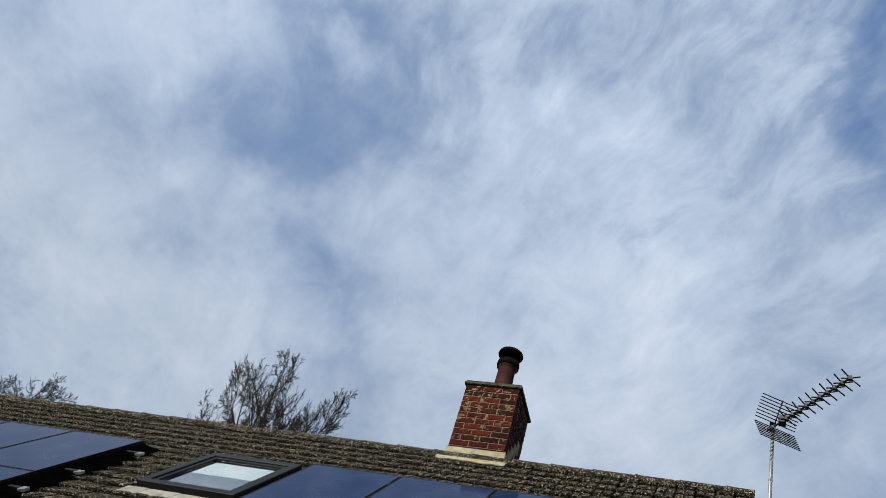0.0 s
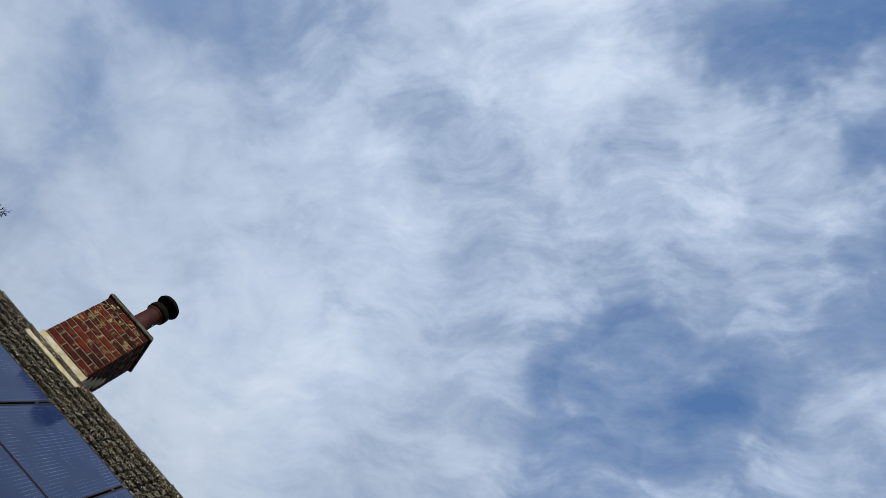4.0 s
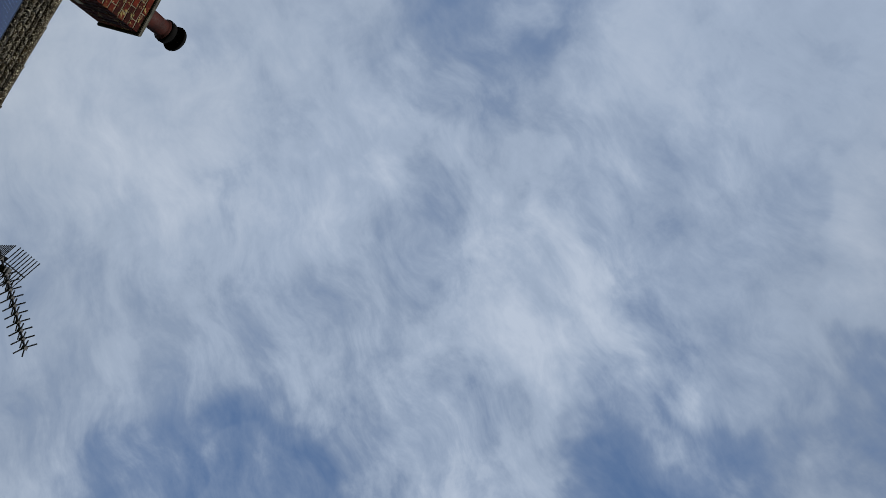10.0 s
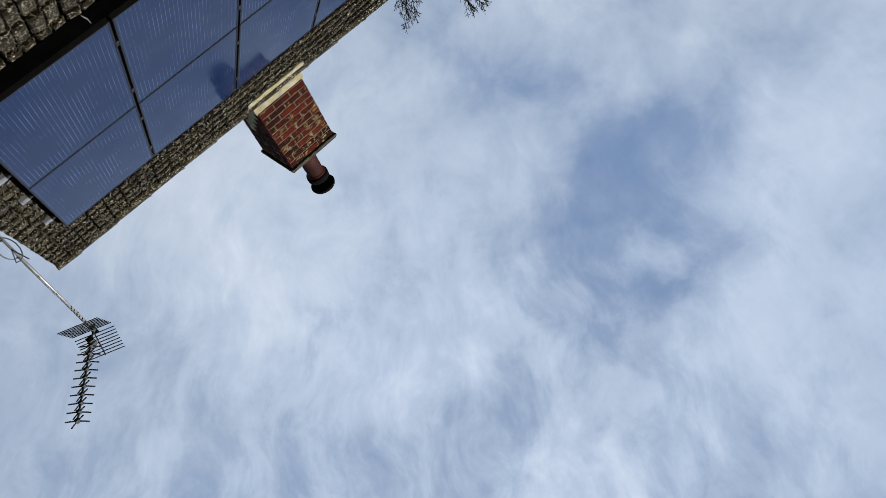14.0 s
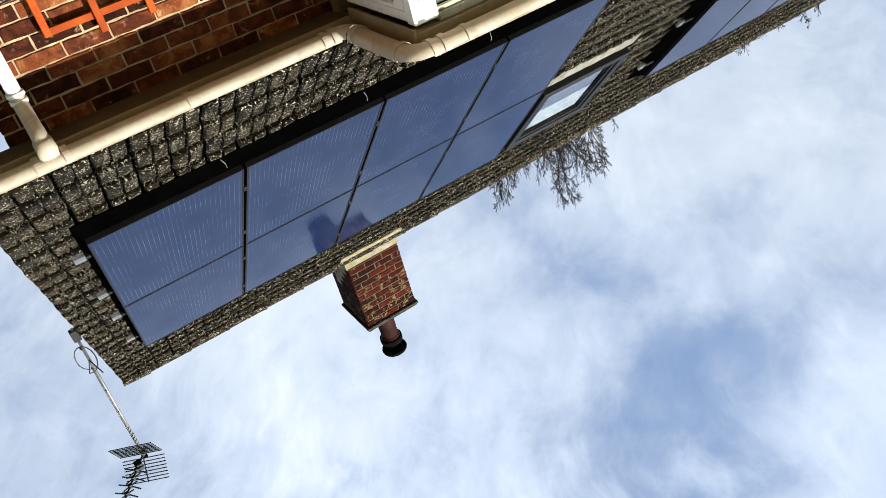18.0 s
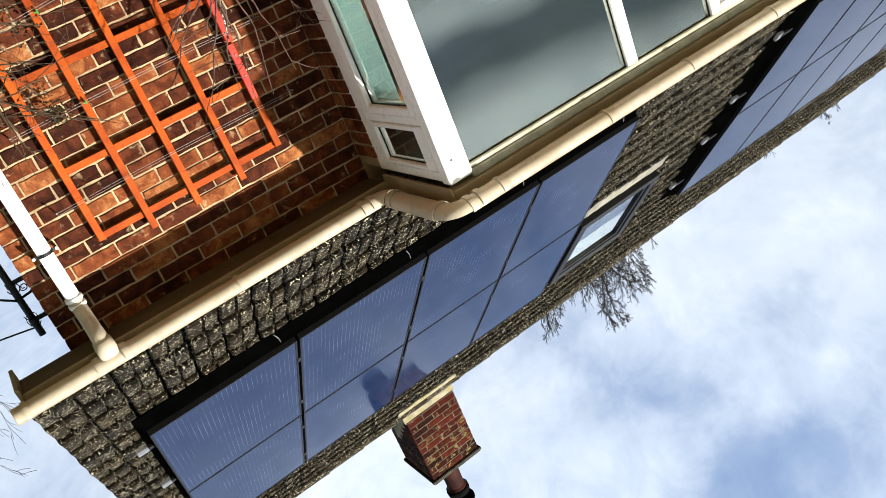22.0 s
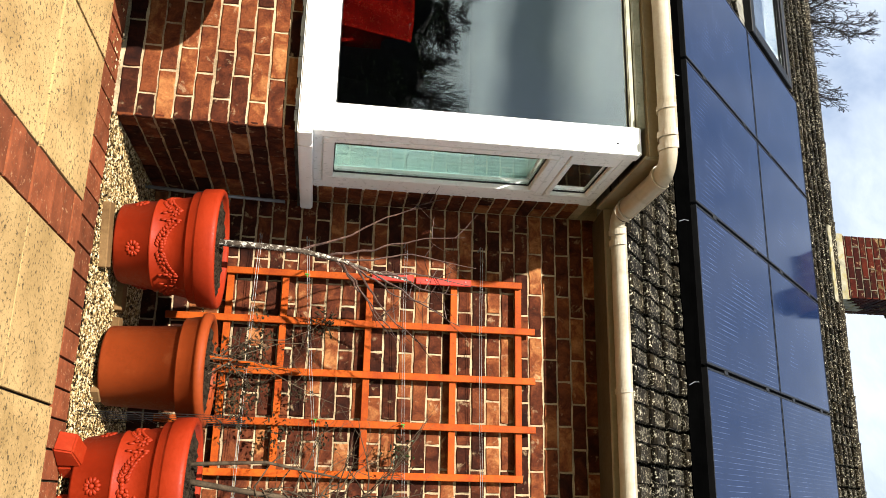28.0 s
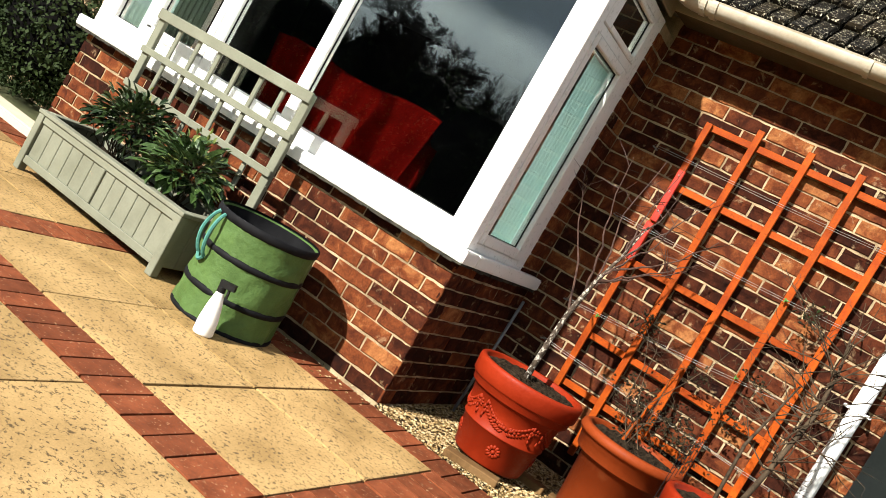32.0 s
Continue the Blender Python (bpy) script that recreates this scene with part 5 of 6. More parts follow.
for y in (PY0 - 0.004, PY1 - 0.05):
    part("top_rail", boxed(PX0 - 0.006, PX1 + 0.006, y, y + 0.054, PH - 0.011, PH + 0.009, 0.003), "planter_wood", planter)
for x in (PX0 - 0.006, PX1 - 0.048):
    part("end_rail", boxed(x, x + 0.054, PY0 + 0.051, PY1 - 0.051, PH - 0.011, PH + 0.009, 0.003), "planter_wood", planter)
part("bottom_rail", boxed(PX0 + 0.046, PX1 - 0.046, PY0 + 0.006, PY0 + 0.026, 0.045, 0.085, 0.003), "planter_wood", planter)
part("front_top_rail", boxed(PX0 + 0.046, PX1 - 0.046, PY0 + 0.006, PY0 + 0.026, PH - 0.05, PH - 0.012, 0.003), "planter_wood", planter)
MIDX = (PX0 + PX1) / 2
part("stile", boxed(MIDX - 0.016, MIDX + 0.016, PY0 + 0.006, PY0 + 0.026, 0.086, PH - 0.051, 0.003), "planter_wood", planter)
for k in range(12):
    w = (PX1 - PX0 - 0.092) / 12
    x = PX0 + 0.046 + k * w
    part("board", boxed(x + 0.0015, x + w - 0.0015, PY0 + 0.018, PY0 + 0.030, 0.05, PH - 0.014, 0.003), "planter_wood", planter)
for k in range(4):
    w = (PY1 - PY0 - 0.092) / 4
    y = PY0 + 0.046 + k * w
    for x in (PX0 + 0.012, PX1 - 0.026):
        part("board", boxed(x, x + 0.014, y + 0.0015, y + w - 0.0015, 0.05, PH - 0.014, 0.003), "planter_wood", planter)
part("back_board", boxed(PX0 + 0.046, PX1 - 0.046, PY1 - 0.03, PY1 - 0.012, 0.05, PH - 0.014, 0.003), "planter_wood", planter)
part("base_board", boxed(PX0 + 0.03, PX1 - 0.03, PY0 + 0.032, PY1 - 0.032, 0.05, 0.065, 0), "planter_wood", planter)
part("compost", boxed(PX0 + 0.03, PX1 - 0.03, PY0 + 0.032, PY1 - 0.032, 0.066, PH - 0.06, 0), "soil", planter, "dark compost")
LY = PY1 - 0.03
for x in (PX0 - 0.01, PX1 - 0.045):
    part("lattice_post", boxed(x, x + 0.052, LY, LY + 0.028, PH + 0.010, 1.05, 0.003), "planter_wood", planter)
for z, hgt in ((1.003, 0.056), (0.805, 0.036), (0.605, 0.036)):
    part("lattice_rail", boxed(PX0 - 0.012, PX1 + 0.010, LY - 0.017, LY - 0.001, z, z + hgt, 0.003), "planter_wood", planter)
for k in range(1, 7):
    x = PX0 + 0.015 + (PX1 - PX0 - 0.03) * k / 7
    part("lattice_slat", boxed(x - 0.014, x + 0.014, LY + 0.001, LY + 0.015, PH + 0.15, 1.03, 0.003), "planter_wood", planter)


def leafy(bm, centre, spread, count, r, length=(0.05, 0.09), width=0.36, up=0.4):
    """Pointed leaves with a folded midrib, facing outwards."""
    for _ in range(count):
        d = Vector((r.gauss(0, 1), r.gauss(0, 1), abs(r.gauss(0, 0.9)) - 0.25)).normalized()
        p = Vector(centre) + Vector((d.x * spread[0], d.y * spread[1], d.z * spread[2])) * r.uniform(0.35, 1.0)
        tip = (d + Vector((r.uniform(-0.7, 0.7), r.uniform(-0.7, 0.7), r.uniform(-0.5, up)))).normalized()
        side = tip.cross(Vector((r.uniform(-0.4, 0.4), r.uniform(-0.4, 0.4), 1))).normalized()
        nrm = side.cross(tip)
        l = r.uniform(*length)
        w = l * width
        spine = [bm.verts.new(p + tip * l * f - nrm * (w * 0.12 + l * 0.14 * f * f)) for f in (0.0, 0.4, 0.8, 1.0)]
        for half in (1, -1):
            rim = [bm.verts.new(p + tip * l * f + side * half * w * 0.5 * g + nrm * (w * 0.10 - l * 0.14 * f * f)) for f, g in ((0.38, 1.0), (0.78, 0.68))]
            for face in ((spine[0], rim[0], spine[1]), (spine[1], rim[0], rim[1], spine[2]), (spine[2], rim[1], spine[3])):
                bm.faces.new(face if half == 1 else face[::-1])


for x, y, z, sx, count, lab, fresh in ((-1.80, -1.25, 0.45, 0.23, 620, "dense dark green shrub with narrow leaves in the trough planter", 25), (-1.31, -1.25, 0.41, 0.20, 230, "glossy green shrub with broad leaves and pale new buds", 110)):
    bush = thing("shrub", lab, "shrub", "shrubs in the planter")
    bm = bmesh.new()
    for k in range(14):
        twigs(bm, (x + rng.uniform(-0.03, 0.03), y + rng.uniform(-0.03, 0.03), PH - 0.065), (rng.uniform(-0.8, 0.8), rng.uniform(-0.6, 0.6), 1), rng.uniform(0.16, 0.30), 0.004, 1, rng, 0.4, 2)
    part("stem", bm, "bark", bush)
    broad = fresh > 30
    bm = bmesh.new()
    leafy(bm, (x, y, z), (sx, 0.17, 0.20), count, rng, (0.075, 0.12) if broad else (0.05, 0.08), 0.46 if broad else 0.42, 0.0)
    part("foliage", bm, "broad_leaf" if broad else "leaf", bush, "dark glossy leaves")
    bm = bmesh.new()
    leafy(bm, (x, y, z + 0.05), (sx, 0.14, 0.20), fresh, rng, (0.03, 0.06), 0.4, 0.9)
    part("new_foliage", bm, "pale_leaf", bush, "pale yellow-green young leaves")

# pop-up garden bag with hoops and straps, and a spray bottle before it
BX, BY, BR, BHT = -0.675, -1.308, 0.233, 0.455
bag = thing("garden_bag", "green pop-up garden waste bag with black hoops, open and empty", "garden bag", at=pose(BX, BY, 0.0, 0, 0, 0))
bm = bmesh.new()
rings = []
for j in range(34):
    z = BHT * j / 33
    row = []
    for k in range(72):
        a = 2 * math.pi * k / 72
        crumple = 0.007 * noise.noise((3 * math.cos(a) * 2, 3 * math.sin(a) * 2, z * 14)) + 0.004 * noise.noise((9 * math.cos(a), 9 * math.sin(a), z * 40))
        pull = 1 - min(abs(z - hz) for hz in (0.0, 0.137, 0.302, BHT)) * 0.10
        r = BR * pull + crumple
        row.append(bm.verts.new((r * math.cos(a), r * math.sin(a), z + 0.002)))
    rings.append(row)
for a, b in zip(rings, rings[1:]):
    for k in range(72):
        bm.faces.new((a[k], a[(k + 1) % 72], b[(k + 1) % 72], b[k]))
bag_fabric = part("fabric", bm, "bag_green", bag, "crumpled green woven plastic", smooth=True)
bm = bmesh.new()
lathe(bm, ((BR - 0.012, BHT - 0.004), (BR - 0.016, 0.012), (0.0, 0.010)), 60)
part("lining", bm, "bag_black", bag, "black inside", smooth=True)
for z, w in ((0.008, 0.010), (0.137, 0.014), (0.302, 0.014), (BHT - 0.006, 0.019)):
    bm = bmesh.new()
    lathe(bm, ((BR - 0.002, z - w), (BR + 0.004, z - w * 0.8), (BR + 0.006, z), (BR + 0.004, z + w * 0.8), (BR - 0.002, z + w)), 60)
    part("hoop", bm, "bag_black", bag_fabric, "black sewn hoop", smooth=True)
for off in (-0.07, 0.07):
    bm = bmesh.new()
    a0 = radians(-108)
    pts = []
    for k in range(13):
        u = k / 12
        a = a0 + off * 1.4 + (0.02 if off > 0 else -0.02) * math.sin(math.pi * u)
        pts.append((a, BR + 0.010 + 0.035 * math.sin(math.pi * u) ** 0.7, BHT - 0.01 - 0.20 * u))
    tube(bm, [(r * math.cos(a), r * math.sin(a), z) for a, r, z in pts], 0.008, 6)
    part("strap", bm, "strap_teal", bag_fabric, "teal webbing strap")
bm = bmesh.new()
tube(bm, [((BR + 0.012 + 0.004 * math.sin(math.pi * k / 8)) * math.cos(radians(-108) - 0.1 + 0.2 * k / 8), (BR + 0.012) * math.sin(radians(-108) - 0.1 + 0.2 * k / 8), BHT - 0.21 - 0.02 * math.sin(math.pi * k / 8)) for k in range(9)], 0.008, 6)
part("strap_loop", bm, "strap_teal", bag_fabric, "teal webbing strap")
bottle = thing("spray_bottle", "white plastic spray bottle with a black trigger head on the paving", "bottle", at=pose(-0.508, -1.583, 0.001, 0, -5, 20) @ Matrix.Scale(1.15, 4))
bm = bmesh.new()
lathe(bm, ((0.0, 0.0), (0.034, 0.0), (0.037, 0.006), (0.036, 0.05), (0.027, 0.11), (0.016, 0.155), (0.013, 0.165), (0.0, 0.165)), 28)
part("bottle_body", bm, "bottle_white", bottle, smooth=True)
bm = bmesh.new()
lathe(bm, ((0.0, 0.160), (0.015, 0.160), (0.015, 0.180), (0.0, 0.181)), 16)
box(bm, -0.012, 0.046, -0.010, 0.010, 0.180, 0.204), box(bm, 0.024, 0.031, -0.006, 0.006, 0.148, 0.181)
part("trigger_head", bm, "black_plastic", bottle, "black trigger head")

# at the corner of the house: black conduit, lantern, cable, side gate
conduit = thing("waste_pipe", "black plastic pipe on the side wall under the eaves", "pipe")
bm = bmesh.new()
tube(bm, ((1.835, 0.42, 1.55), (1.835, 0.42, 2.30)), 0.018, 12)
part("pipe", bm, "black_plastic", conduit, smooth=True)
for z in (1.74, 1.98, 2.2):
    bm = bmesh.new()
    tube(bm, ((1.835, 0.42, z), (1.835, 0.42, z + 0.03)), 0.023, 12)
    box(bm, 1.752, 1.82, 0.41, 0.43, z, z + 0.02)
    part("clip", bm, "alloy" if z == 1.74 else "black_plastic", conduit)
lantern = thing("outside_light", "black floodlight on a curled iron bracket at the house corner", "outside light")
bm = bmesh.new()
box(bm, -0.055, 0.055, -0.05, 0.05, -0.065, 0.06)
soften(bm, 0.018, 2)
bmesh.ops.transform(bm, matrix=pose(1.912, 0.40, 1.862, 12, 8, 20), verts=bm.verts[:])
part("housing", bm, "black_plastic", lantern, "black rounded housing")
bm = bmesh.new()
tube(bm, ((1.757, 0.42, 2.07), (1.847, 0.41, 2.08), (1.912, 0.40, 2.03), (1.912, 0.40, 1.92)), 0.007, 8)
tube(bm, [(1.827 + 0.035 * math.cos(a) * (1 - a / 12), 0.415, 2.015 + 0.035 * math.sin(a) * (1 - a / 12)) for a in (k * 0.5 for k in range(18))], 0.003, 5)
tube(bm, [(1.787 + 0.022 * math.cos(a) * (1 - a / 12), 0.415, 2.03 + 0.022 * math.sin(a) * (1 - a / 12)) for a in (k * 0.5 for k in range(18))], 0.003, 5)
part("bracket", bm, "black_metal", lantern, "curled iron bracket")
part("wall_plate", boxed(1.754, 1.764, 0.36, 0.48, 1.98, 2.13, 0.002), "weather_tape", lantern)
cable = thing("overhead_cable", "thin black overhead cable fixed under the eaves", "cable")
bm = bmesh.new()
tube(bm, [(1.835 + 7 * u, 0.42 + 1.5 * u, 2.25 - 0.9 * u + 0.5 * u * u) for u in (k / 14 for k in range(15))], 0.005, 5)
part("line", bm, "black_plastic", cable)
bm = bmesh.new()
tube(bm, [(1.835 + 0.03 * math.cos(k * 0.7), 0.42 + 0.015 * math.sin(k), 2.17 + 0.03 * math.sin(k * 0.7) + 0.004 * k) for k in range(14)], 0.0022, 4)
part("slack_loop", bm, "black_plastic", cable)
gate = thing("side_gate", "grey painted side door under a cream head beam beside the house", "door")
door_leaf = part("leaf_panel", boxed(1.765, 2.22, 2.53, 2.57, 0.03, 1.80, 0.004), "grey_paint", gate)
part("raised_rail", boxed(2.225, 2.26, 2.50, 2.57, 0.03, 1.80, 0.004), "grey_paint", gate)
part("side_panel", boxed(2.262, 2.41, 2.54, 2.58, 0.03, 1.80, 0.004), "grey_paint", gate)
part("end_post", boxed(2.412, 2.48, 2.47, 2.58, 0.0, 1.83, 0.006), "upvc", gate, "white post")
part("head_beam", boxed(1.765, 2.565, 2.44, 2.60, 1.832, 1.93, 0.012, 2), "cream_paint", gate, "cream head beam")
bm = bmesh.new()
bmesh.ops.create_cone(bm, cap_ends=True, segments=6, radius1=0.028, radius2=0.022, depth=0.03, matrix=pose(2.16, 2.515, 1.375, 90, 0, 0))
part("knob", bm, "black_plastic", door_leaf, "black six-sided knob")
part("latch", boxed(1.795, 1.835, 2.50, 2.53, 1.08, 1.19, 0.004), "black_metal", door_leaf)

# television aerial on the gable
aerial = thing("tv_aerial", "grid-backed rooftop television aerial on a thin mast", "aerial")
J = Vector((2.144, 2.295, 6.054))
BOOM = Vector((0.535, -0.917, -0.086))
bm = bmesh.new()
tube(bm, ((2.10, 2.30, 4.58), (2.145, 2.295, 6.10)), 0.0125, 10)
part("mast", bm, "mast_grey", aerial, "grey steel mast", smooth=True)
bm = bmesh.new()
box(bm, 1.757, 2.12, 2.28, 2.32, 4.64, 4.67), box(bm, 2.07, 2.135, 2.27, 2.33, 4.60, 4.70), box(bm, 1.757, 1.767, 2.2, 2.4, 4.55, 4.75)
part("wall_bracket", bm, "black_metal", aerial)
along = BOOM.normalized()
across = along.cross(Vector((0, 0, 1))).normalized()
above = across.cross(along)
bm = bmesh.new()
tube(bm, (J - along * 0.08, J + BOOM), 0.009, 8)
boom = part("boom", bm, "aerial_metal", aerial)
bm = bmesh.new()
box(bm, -0.025, 0.025, -0.03, 0.03, -0.035, 0.035, Matrix.Translation(J))
part("clamp", bm, "black_plastic", boom)
bm = bmesh.new()
box(bm, -0.03, 0.03, -0.04, 0.04, -0.03, 0.04, Matrix.Translation(J + along * 0.15))
part("dipole_box", bm, "black_plastic", boom)
for k in range(10):
    p = J + along * (0.21 + 0.095 * k)
    bm = bmesh.new()
    for sa, sb in ((1, 1), (-1, 1), (1, -1), (-1, -1)):
        tube(bm, (p, p + (across * sa * 0.085 + above * sb * 0.045) + along * 0.012), 0.0066, 5)
    box(bm, -0.017, 0.017, -0.017, 0.017, -0.017, 0.017, Matrix.Translation(p))
    part("director", bm, "aerial_metal", boom)
for s in (1, -1):
    base = J + along * 0.02
    tilt = (above * s * 0.8 + along * 0.45).normalized()
    for k in range(8):
        p = base + tilt * (0.03 + 0.030 * k)
        bm = bmesh.new()
        tube(bm, (p - across * 0.20, p + across * 0.20), 0.005, 5)
        part("reflector_rod", bm, "aerial_metal", boom)
    bm = bmesh.new()
    tube(bm, (base, base + tilt * 0.25), 0.006, 6)
    part("reflector_arm", bm, "aerial_metal", boom)
bm = bmesh.new()
loop = [Vector((2.125 + 0.075 * math.sin(a), 2.27 - 0.010 * a, 4.86 + 0.13 * math.cos(a))) for a in (k * 0.42 for k in range(17))]
tube(bm, [Vector((2.155, 2.285, 5.98)), Vector((2.14, 2.28, 5.5)), Vector((2.13, 2.27, 5.1))] + loop + [Vector((2.10, 2.10, 4.80)), Vector((2.05, 1.96, 4.88))], 0.005, 6)
part("cable", bm, "black_plastic", aerial)
for z in (4.78, 5.0, 5.25, 5.5, 5.8):
    bm = bmesh.new()
    tube(bm, ((2.0 + z * 0.0238, 2.30, z), (2.0 + z * 0.0238, 2.30, z + 0.016)), 0.017, 8)
    part("cable_tie", bm, "black_plastic", aerial)


# bare trees behind the house and behind the garden
def bare_tree(name, label, base, height, spread, seed, group, levels=5, forks=4, trunk_r=0.16, width=2.6, bole=0.42, tip=0.008):
    r = random.Random(seed)
    t = thing(name, label, "tree", group, base)
    bm = bmesh.new()
    pts = [Vector((0.15 * math.sin(k), 0.12 * math.cos(k * 1.3), height * bole * k / 5)) for k in range(6)]
    tube(bm, pts, [trunk_r * (1 - 0.09 * k) for k in range(6)], 9)
    part("trunk", bm, "tree_bark", t, smooth=True)
    bm = bmesh.new()

    def grow(p, d, length, radius, level):
        steps = 6
        line, radii, ways = [p.copy()], [radius], [d.copy()]
        for k in range(steps):
            d = (d + Vector((r.uniform(-1, 1), r.uniform(-1, 1), r.uniform(-0.8, 1))) * 0.24).normalized()
            p = p + d * length / steps
            line.append(p.copy()), radii.append(max(radius * (1 - 0.62 * (k + 1) / steps), tip)), ways.append(d.copy())
        tube(bm, line, radii, 6 if level > 3 else 4 if level > 1 else 3, cap=False)
        if level <= 0:
            return
        turn = r.uniform(0, 6.28)
        for k in range(forks + 1):
            i = min(steps, 1 + round((k + r.uniform(0.1, 0.9)) * (steps - 1) / (forks + 1)))
            turn += 2.4 + r.uniform(-0.5, 0.5)
            w = ways[i]
            u = w.orthogonal().normalized()
            side = u * math.cos(turn) + w.cross(u) * math.sin(turn)
            lean = r.uniform(0.55, 0.95) * spread * 0.8
            grow(line[i], (w + side * lean).normalized(), length * r.uniform(0.42, 0.66) * (1.1 - 0.35 * i / steps), radii[i] * 0.62, level - 1)

    for k in range(7):
        a = 2 * math.pi * k / 7 + r.uniform(-0.3, 0.3)
        lift = 0.55 + 0.9 * (k % 3) / 2
        grow(pts[-1] - Vector((0, 0, r.uniform(0, height * (1 - bole) * 0.25))), Vector((math.cos(a) * spread * 0.8, math.sin(a) * spread * 0.8, lift)).normalized(), height * (1 - bole) * r.uniform(0.5, 0.72), trunk_r * 0.42, levels - 2)
    top = max(v.co.z for v in bm.verts)
    bmesh.ops.scale(bm, vec=(width / max(max(abs(v.co.x) for v in bm.verts), 0.1), width / max(max(abs(v.co.y) for v in bm.verts), 0.1), 1.0), verts=bm.verts[:])
    for v in bm.verts:
        if v.co.z > pts[-1].z * 0.8:
            v.co.z = pts[-1].z * 0.8 + (v.co.z - pts[-1].z * 0.8) * (height - pts[-1].z * 0.8) / (top - pts[-1].z * 0.8)
    part("crown", bm, "tree_bark", t, "bare branching crown")
    return t


bare_tree("tree", "tall leafless tree behind the house", (-8.5, 11.0, 0), 12.75, 1.2, 5, "trees behind the house", 6, 5, 0.18, 1.95, 0.70, 0.0065)
bare_tree("tree", "leafless tree far behind the roof", (-16.6, 11.0, 0), 12.25, 1.2, 11, "trees behind the house", 6, 4, 0.14, 1.7, 0.72, 0.0065)
bare_tree("tree", "leafless tree far behind the roof", (-14.6, 11.0, 0), 11.2, 1.2, 17, "trees behind the house", 6, 4, 0.12, 1.3, 0.74, 0.0065)
bare_tree("tree", "leafless tree beside the side gate", (3.6, 6.0, 0), 5.2, 1.1, 23, "trees behind the house", 5, 3, 0.06, 1.3, 0.42, 0.003)
bare_tree("tree", "broad leafless tree behind the garden hedge", (-11.0, -16.4, 0), 5.2, 1.1, 31, "trees in the garden", 6, 6, 0.12, 2.9, 0.45, 0.006)
bare_tree("tree", "small leafless tree behind the garden hedge", (-7.7, -15.2, 0), 4.1, 1.2, 37, "trees in the garden", 5, 6, 0.08, 1.1, 0.50, 0.005)


def leaf_mass(name, label, category, blobs, count, size, material, seed, group="", inner=0.93):
    """Evergreen growth: a near-black core as inner shade, and thousands of small leaves over uneven lobes."""
    r = np.random.RandomState(seed)
    t = thing(name, label, category, group)
    vs, fs = [], []
    weights = np.array([b[3] * b[5] for b in blobs])
    for b, share in zip(blobs, weights / weights.sum()):
        k = int(count * share)
        d = r.normal(size=(k, 3))
        d /= np.linalg.norm(d, axis=1)[:, None]
        rad = (r.uniform(0.72, 1.06, k) + 0.10 * np.sin(d[:, 0] * 7 + b[0]) * np.cos(d[:, 2] * 6 + b[1]))[:, None]
        p = np.array(b[:3]) + d * rad * np.array(b[3:6])
        p[:, 2] = np.maximum(p[:, 2], 0.02)
        u = r.normal(size=(k, 3))
        u /= np.linalg.norm(u, axis=1)[:, None]
        w = np.cross(u, d + 0.6 * r.normal(size=(k, 3)))
        w /= np.linalg.norm(w, axis=1)[:, None] + 1e-6
        s = r.uniform(0.6, 1.2, (k, 1)) * size
        quad = np.stack([p, p + u * s * 0.5 + w * s * 0.28, p + u * s, p + u * s * 0.5 - w * s * 0.28], 1)
        base = len(vs)
        vs += quad.reshape(-1, 3).tolist()
        fs += [(base + 4 * i, base + 4 * i + 1, base + 4 * i + 2, base + 4 * i + 3) for i in range(k)]
    data = bpy.data.meshes.new("foliage")
    data.from_pydata(vs, [], fs)
    data.materials.append(MATS[material])
    f = new("foliage", data)
    f.parent = t
    # solid lobes coloured near black to stand for shade among the leaves
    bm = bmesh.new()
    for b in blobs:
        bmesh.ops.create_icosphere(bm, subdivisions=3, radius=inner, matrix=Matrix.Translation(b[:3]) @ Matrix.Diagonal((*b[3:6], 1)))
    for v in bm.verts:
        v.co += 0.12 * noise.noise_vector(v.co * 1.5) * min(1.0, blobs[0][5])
    part("inner_growth", bm, "soot_and_leaf_shade", t, "near-black core standing for the shade between the leaves")
    return t


hedge_blobs = [(-6.3, -14.6, 1.0, 1.3, 1.0, 1.5), (-8.0, -14.8, 1.2, 1.5, 1.1, 1.75), (-9.7, -15.0, 1.3, 1.4, 1.1, 1.9), (-11.6, -15.2, 1.4, 1.6, 1.2, 2.1), (-14.0, -15.0, 1.5, 1.7, 1.2, 2.1), (-4.4, -14.8, 0.9, 1.4, 1.0, 1.2), (-16.5, -14.5, 1.6, 1.8, 1.3, 2.2)]
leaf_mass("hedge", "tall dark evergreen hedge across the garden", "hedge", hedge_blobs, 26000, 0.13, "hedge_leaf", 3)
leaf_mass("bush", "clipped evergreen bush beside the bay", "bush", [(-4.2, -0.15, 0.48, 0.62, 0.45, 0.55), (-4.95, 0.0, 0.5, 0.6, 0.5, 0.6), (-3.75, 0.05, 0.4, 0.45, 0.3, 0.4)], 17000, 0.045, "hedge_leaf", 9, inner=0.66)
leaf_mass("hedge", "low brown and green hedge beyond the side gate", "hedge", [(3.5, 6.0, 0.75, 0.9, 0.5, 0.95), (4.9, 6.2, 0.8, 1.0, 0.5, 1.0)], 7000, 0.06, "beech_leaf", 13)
kerb = setting("kerb", boxed(-5.2, -2.87, -0.93, -0.74, -0.05, 0.05, 0.012, 2), "concrete_kerb", "pale concrete edging beside the bay", "kerb")

# pea gravel
r = np.random.RandomState(5)
count = 26000
px, py = r.uniform(0.005, 1.95, count), r.uniform(-0.96, -0.01, count)
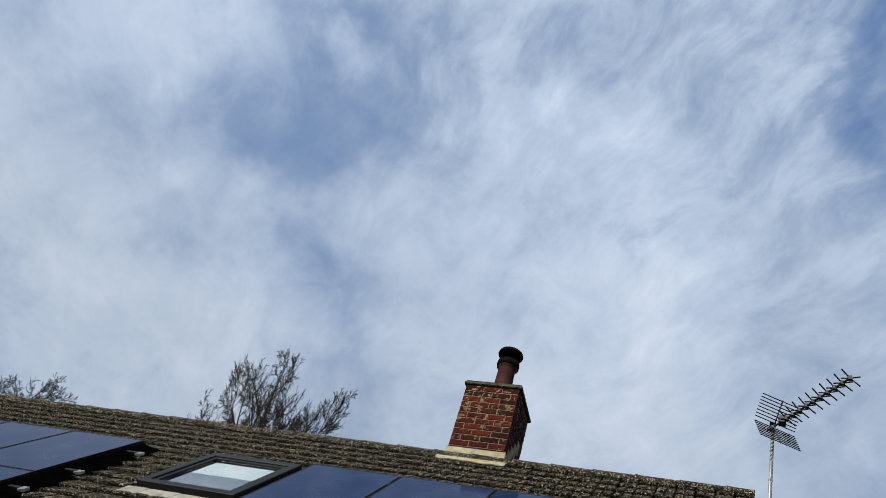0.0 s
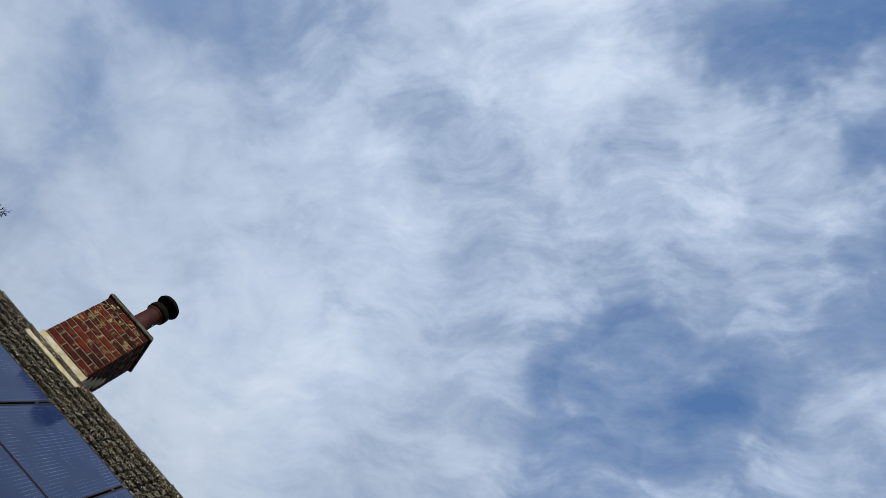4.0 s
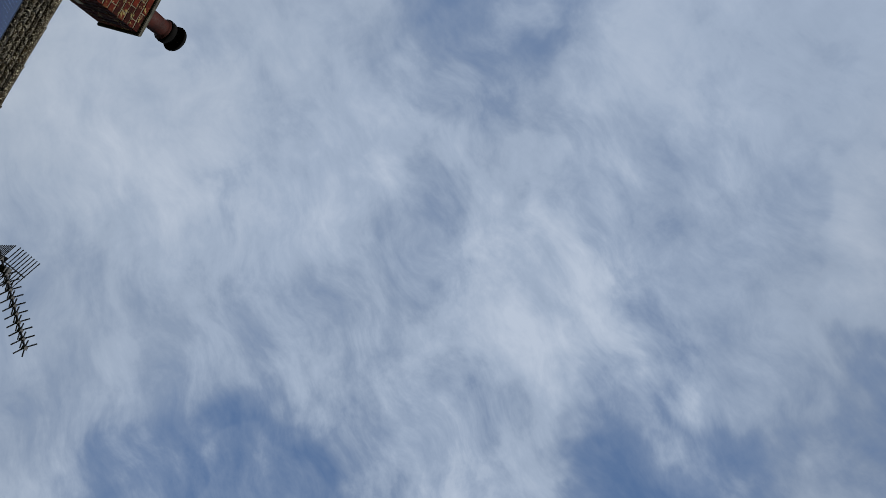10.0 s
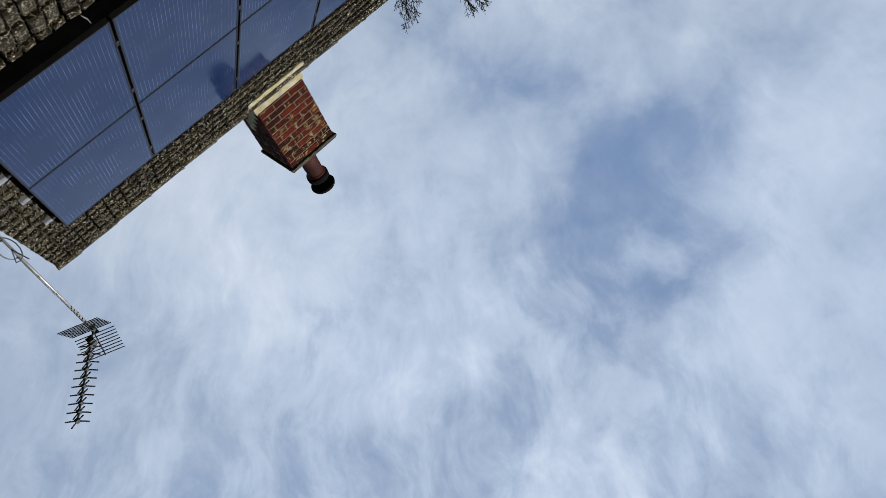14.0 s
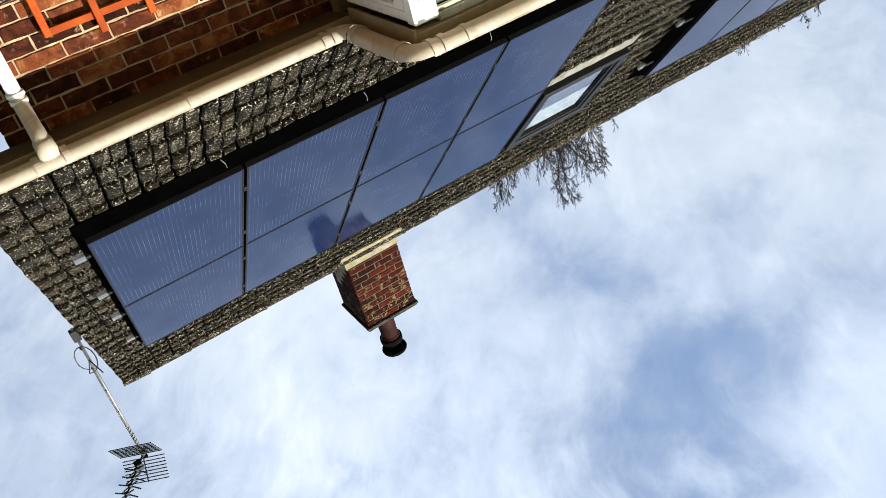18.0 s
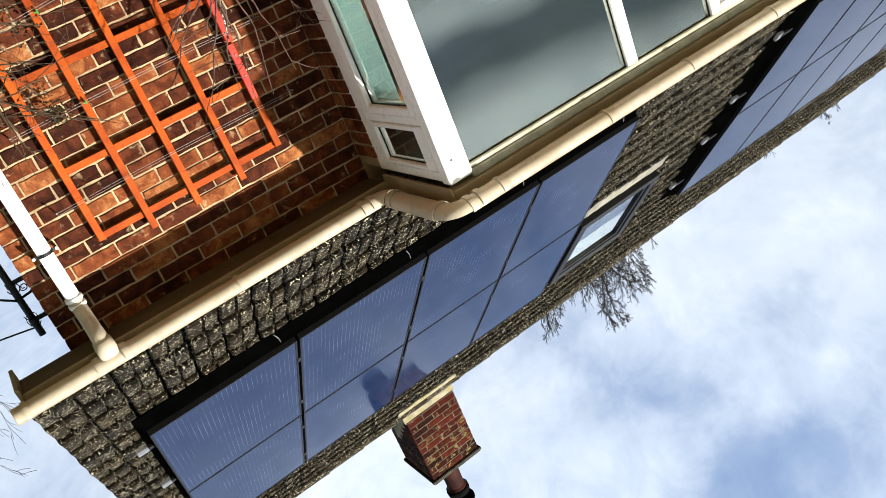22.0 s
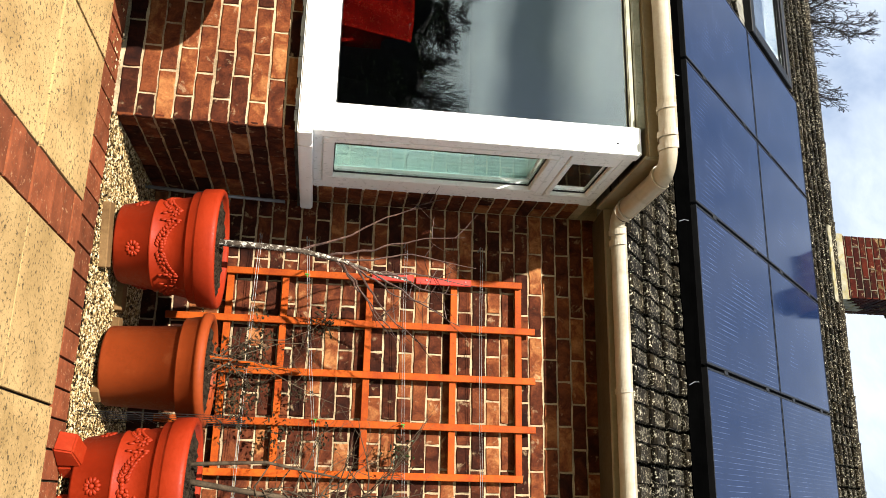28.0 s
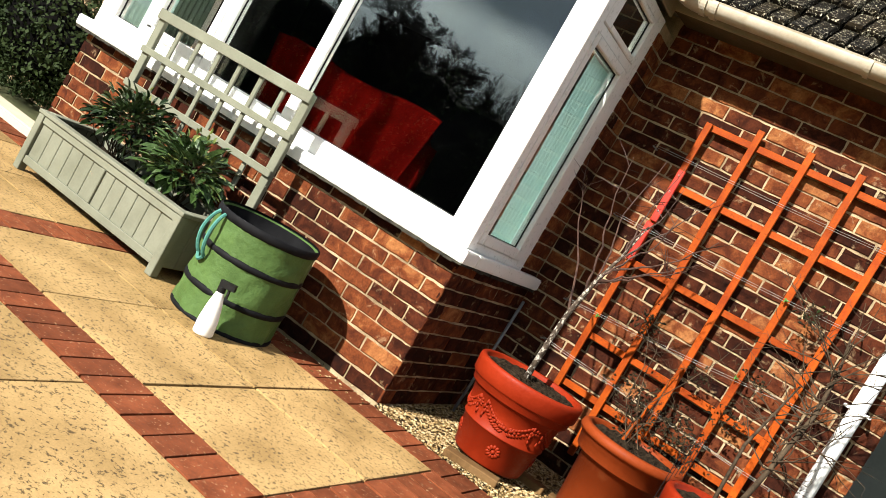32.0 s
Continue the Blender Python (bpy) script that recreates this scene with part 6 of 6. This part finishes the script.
px[:260], py[:260] = r.uniform(-2.6, 0.0, 260), r.uniform(-1.10, -0.93, 260)
size = r.uniform(0.003, 0.0072, (count, 1, 1))
octa = np.array([(1, 0, 0), (-1, 0, 0), (0, 1, 0), (0, -1, 0), (0, 0, 0.7), (0, 0, -0.7)])
jit = 1 + r.uniform(-0.3, 0.3, (count, 6, 3))
ang = r.uniform(0, 6.28, count)
cs, sn = np.cos(ang)[:, None], np.sin(ang)[:, None]
pts = octa[None] * jit * size * np.array([1.35, 0.9, 0.9])
rx, ry = pts[:, :, 0] * cs - pts[:, :, 1] * sn, pts[:, :, 0] * sn + pts[:, :, 1] * cs
z = r.uniform(-0.002, 0.010, count)[:, None] + pts[:, :, 2]
verts = np.stack([rx + px[:, None], ry + py[:, None], z], 2).reshape(-1, 3)
tri = np.array([(0, 2, 4), (2, 1, 4), (1, 3, 4), (3, 0, 4), (2, 0, 5), (1, 2, 5), (3, 1, 5), (0, 3, 5)])
faces = (tri[None] + 6 * np.arange(count)[:, None, None]).reshape(-1, 3)
data = bpy.data.meshes.new("pebbles")
data.from_pydata(verts.tolist(), [], faces.tolist())
data.materials.append(MATS["pebble"])
pebbles = tagged(new("pebbles", data), "loose buff and brown pea gravel along the wall", "gravel", kind="stuff")

# bricks, tiles and paving, last
BL, BH, BJ = 0.215, 0.065, 0.010


def brick_data(name, length, material="brick"):
    """One brick face with a worn, uneven arris; the joint is set back behind it."""
    bm = bmesh.new()
    edge = []
    for x0, z0, x1, z1, count in ((0, 0, length, 0, 6), (length, 0, length, BH, 2), (length, BH, 0, BH, 6), (0, BH, 0, 0, 2)):
        edge += [(x0 + (x1 - x0) * k / count, z0 + (z1 - z0) * k / count) for k in range(count)]
    back, rim, face = [], [], []
    for x, z in edge:
        ex, ez = x + rng.uniform(-0.0022, 0.0022), z + rng.uniform(-0.0022, 0.0022)
        cut = rng.uniform(0.002, 0.005)
        back.append(bm.verts.new((ex, 0.012, ez)))
        rim.append(bm.verts.new((ex, rng.uniform(0.002, 0.0045), ez)))
        face.append(bm.verts.new((ex + (cut if x < 0.001 else -cut if x > length - 0.001 else 0), rng.uniform(-0.0008, 0.0008), ez + (cut if z < 0.001 else -cut if z > BH - 0.001 else 0))))
    for a, b in ((back, rim), (rim, face)):
        for k in range(len(edge)):
            j = (k + 1) % len(edge)
            bm.faces.new((a[k], a[j], b[j], b[k]))
    bm.faces.new(face)
    return mesh_of(name, bm, material)


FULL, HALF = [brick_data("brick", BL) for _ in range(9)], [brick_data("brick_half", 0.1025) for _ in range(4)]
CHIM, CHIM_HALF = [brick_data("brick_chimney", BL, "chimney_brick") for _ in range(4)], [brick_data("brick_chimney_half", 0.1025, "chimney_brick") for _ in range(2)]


def lay(parent, m, length, z0, z1, phases, pitch=0.225, course=0.075, full=FULL, half=HALF):
    """Stretcher bond on the plane of m (x along, -y out): joints of even and odd courses at phases + k * pitch."""
    row, z = 0, z0
    while z + course - BJ <= z1 + 0.012:
        stops = [phases[row % 2] + k * pitch for k in range(int(length / pitch) + 2)]
        x = 0.0
        for stop in [q for q in stops if q < length - 0.03] + [length + BJ / 2]:
            w = stop - BJ / 2 - x
            if w > 0.012:
                base, size = (full, BL) if w > 0.15 else (half, 0.1025)
                fit = Matrix.Diagonal((w / size, 1, (course - BJ) / BH, 1))
                piece("brick", rng.choice(base), parent, m @ pose(x, rng.uniform(-0.0016, 0.0016), z + rng.uniform(-0.0015, 0.0015), 0, rng.uniform(-0.25, 0.25) if w > 0.15 else 0, 0) @ fit)
            x = stop + BJ / 2
        row, z = row + 1, z + course


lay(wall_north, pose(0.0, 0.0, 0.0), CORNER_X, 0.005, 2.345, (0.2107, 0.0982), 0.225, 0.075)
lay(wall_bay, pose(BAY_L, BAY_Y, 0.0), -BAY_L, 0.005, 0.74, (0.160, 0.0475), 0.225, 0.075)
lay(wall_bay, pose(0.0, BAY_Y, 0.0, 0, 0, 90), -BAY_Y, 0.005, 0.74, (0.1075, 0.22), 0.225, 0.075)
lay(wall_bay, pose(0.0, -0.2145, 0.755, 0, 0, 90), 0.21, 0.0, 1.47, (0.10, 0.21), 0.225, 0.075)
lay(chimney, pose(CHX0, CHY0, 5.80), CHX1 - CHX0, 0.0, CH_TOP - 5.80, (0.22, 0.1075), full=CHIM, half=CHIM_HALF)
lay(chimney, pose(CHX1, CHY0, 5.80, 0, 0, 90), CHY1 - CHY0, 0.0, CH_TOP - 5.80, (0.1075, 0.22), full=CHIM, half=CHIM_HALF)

# roof tiles: those round the panels as pieces, the rest joined
TILE = tile_mesh("tile")
tile_verts = [v.co.copy() for v in TILE.vertices]
tile_faces = [tuple(p.vertices) for p in TILE.polygons]
far_v, far_f = [], []
singles = 0
for row in range(int(SLOPE / GAUGE) + 1):
    cols = int((VERGE_X - LEFT_X) / COVER)
    for c in range(cols):
        x = TILE_X - (c + 1) * COVER
        y = row * GAUGE - 0.065
        m = roof_frame(x, EAVE_Y) @ pose(rng.uniform(-0.003, 0.003), y + rng.uniform(-0.008, 0.008), rng.uniform(-0.001, 0.004), rng.uniform(-0.8, 0.8), rng.uniform(-1.2, 1.2), rng.uniform(-0.6, 0.6))
        if -3.33 < x < -2.26 and 2.40 < y < 3.60:
            continue
        under_panel = -2.10 < x < 1.45 and 0.85 < y < 3.6
        near = x > -2.5 and not under_panel and (y < 1.0 or x > 1.4 or y > 3.7)
        if near and singles < 300:
            piece("tile", TILE, roof, m)
            singles += 1
        else:
            base = len(far_v)
            far_v += [tuple(m @ v) for v in tile_verts]
            far_f += [tuple(base + i for i in f) for f in tile_faces]
data = bpy.data.meshes.new("tile_field")
data.from_pydata(far_v, [], far_f)
data.materials.append(MATS["tile"])
field = new("tile_field", data)
field.parent = roof
tagged(field, "rows of weathered concrete tiles", kind="stuff")
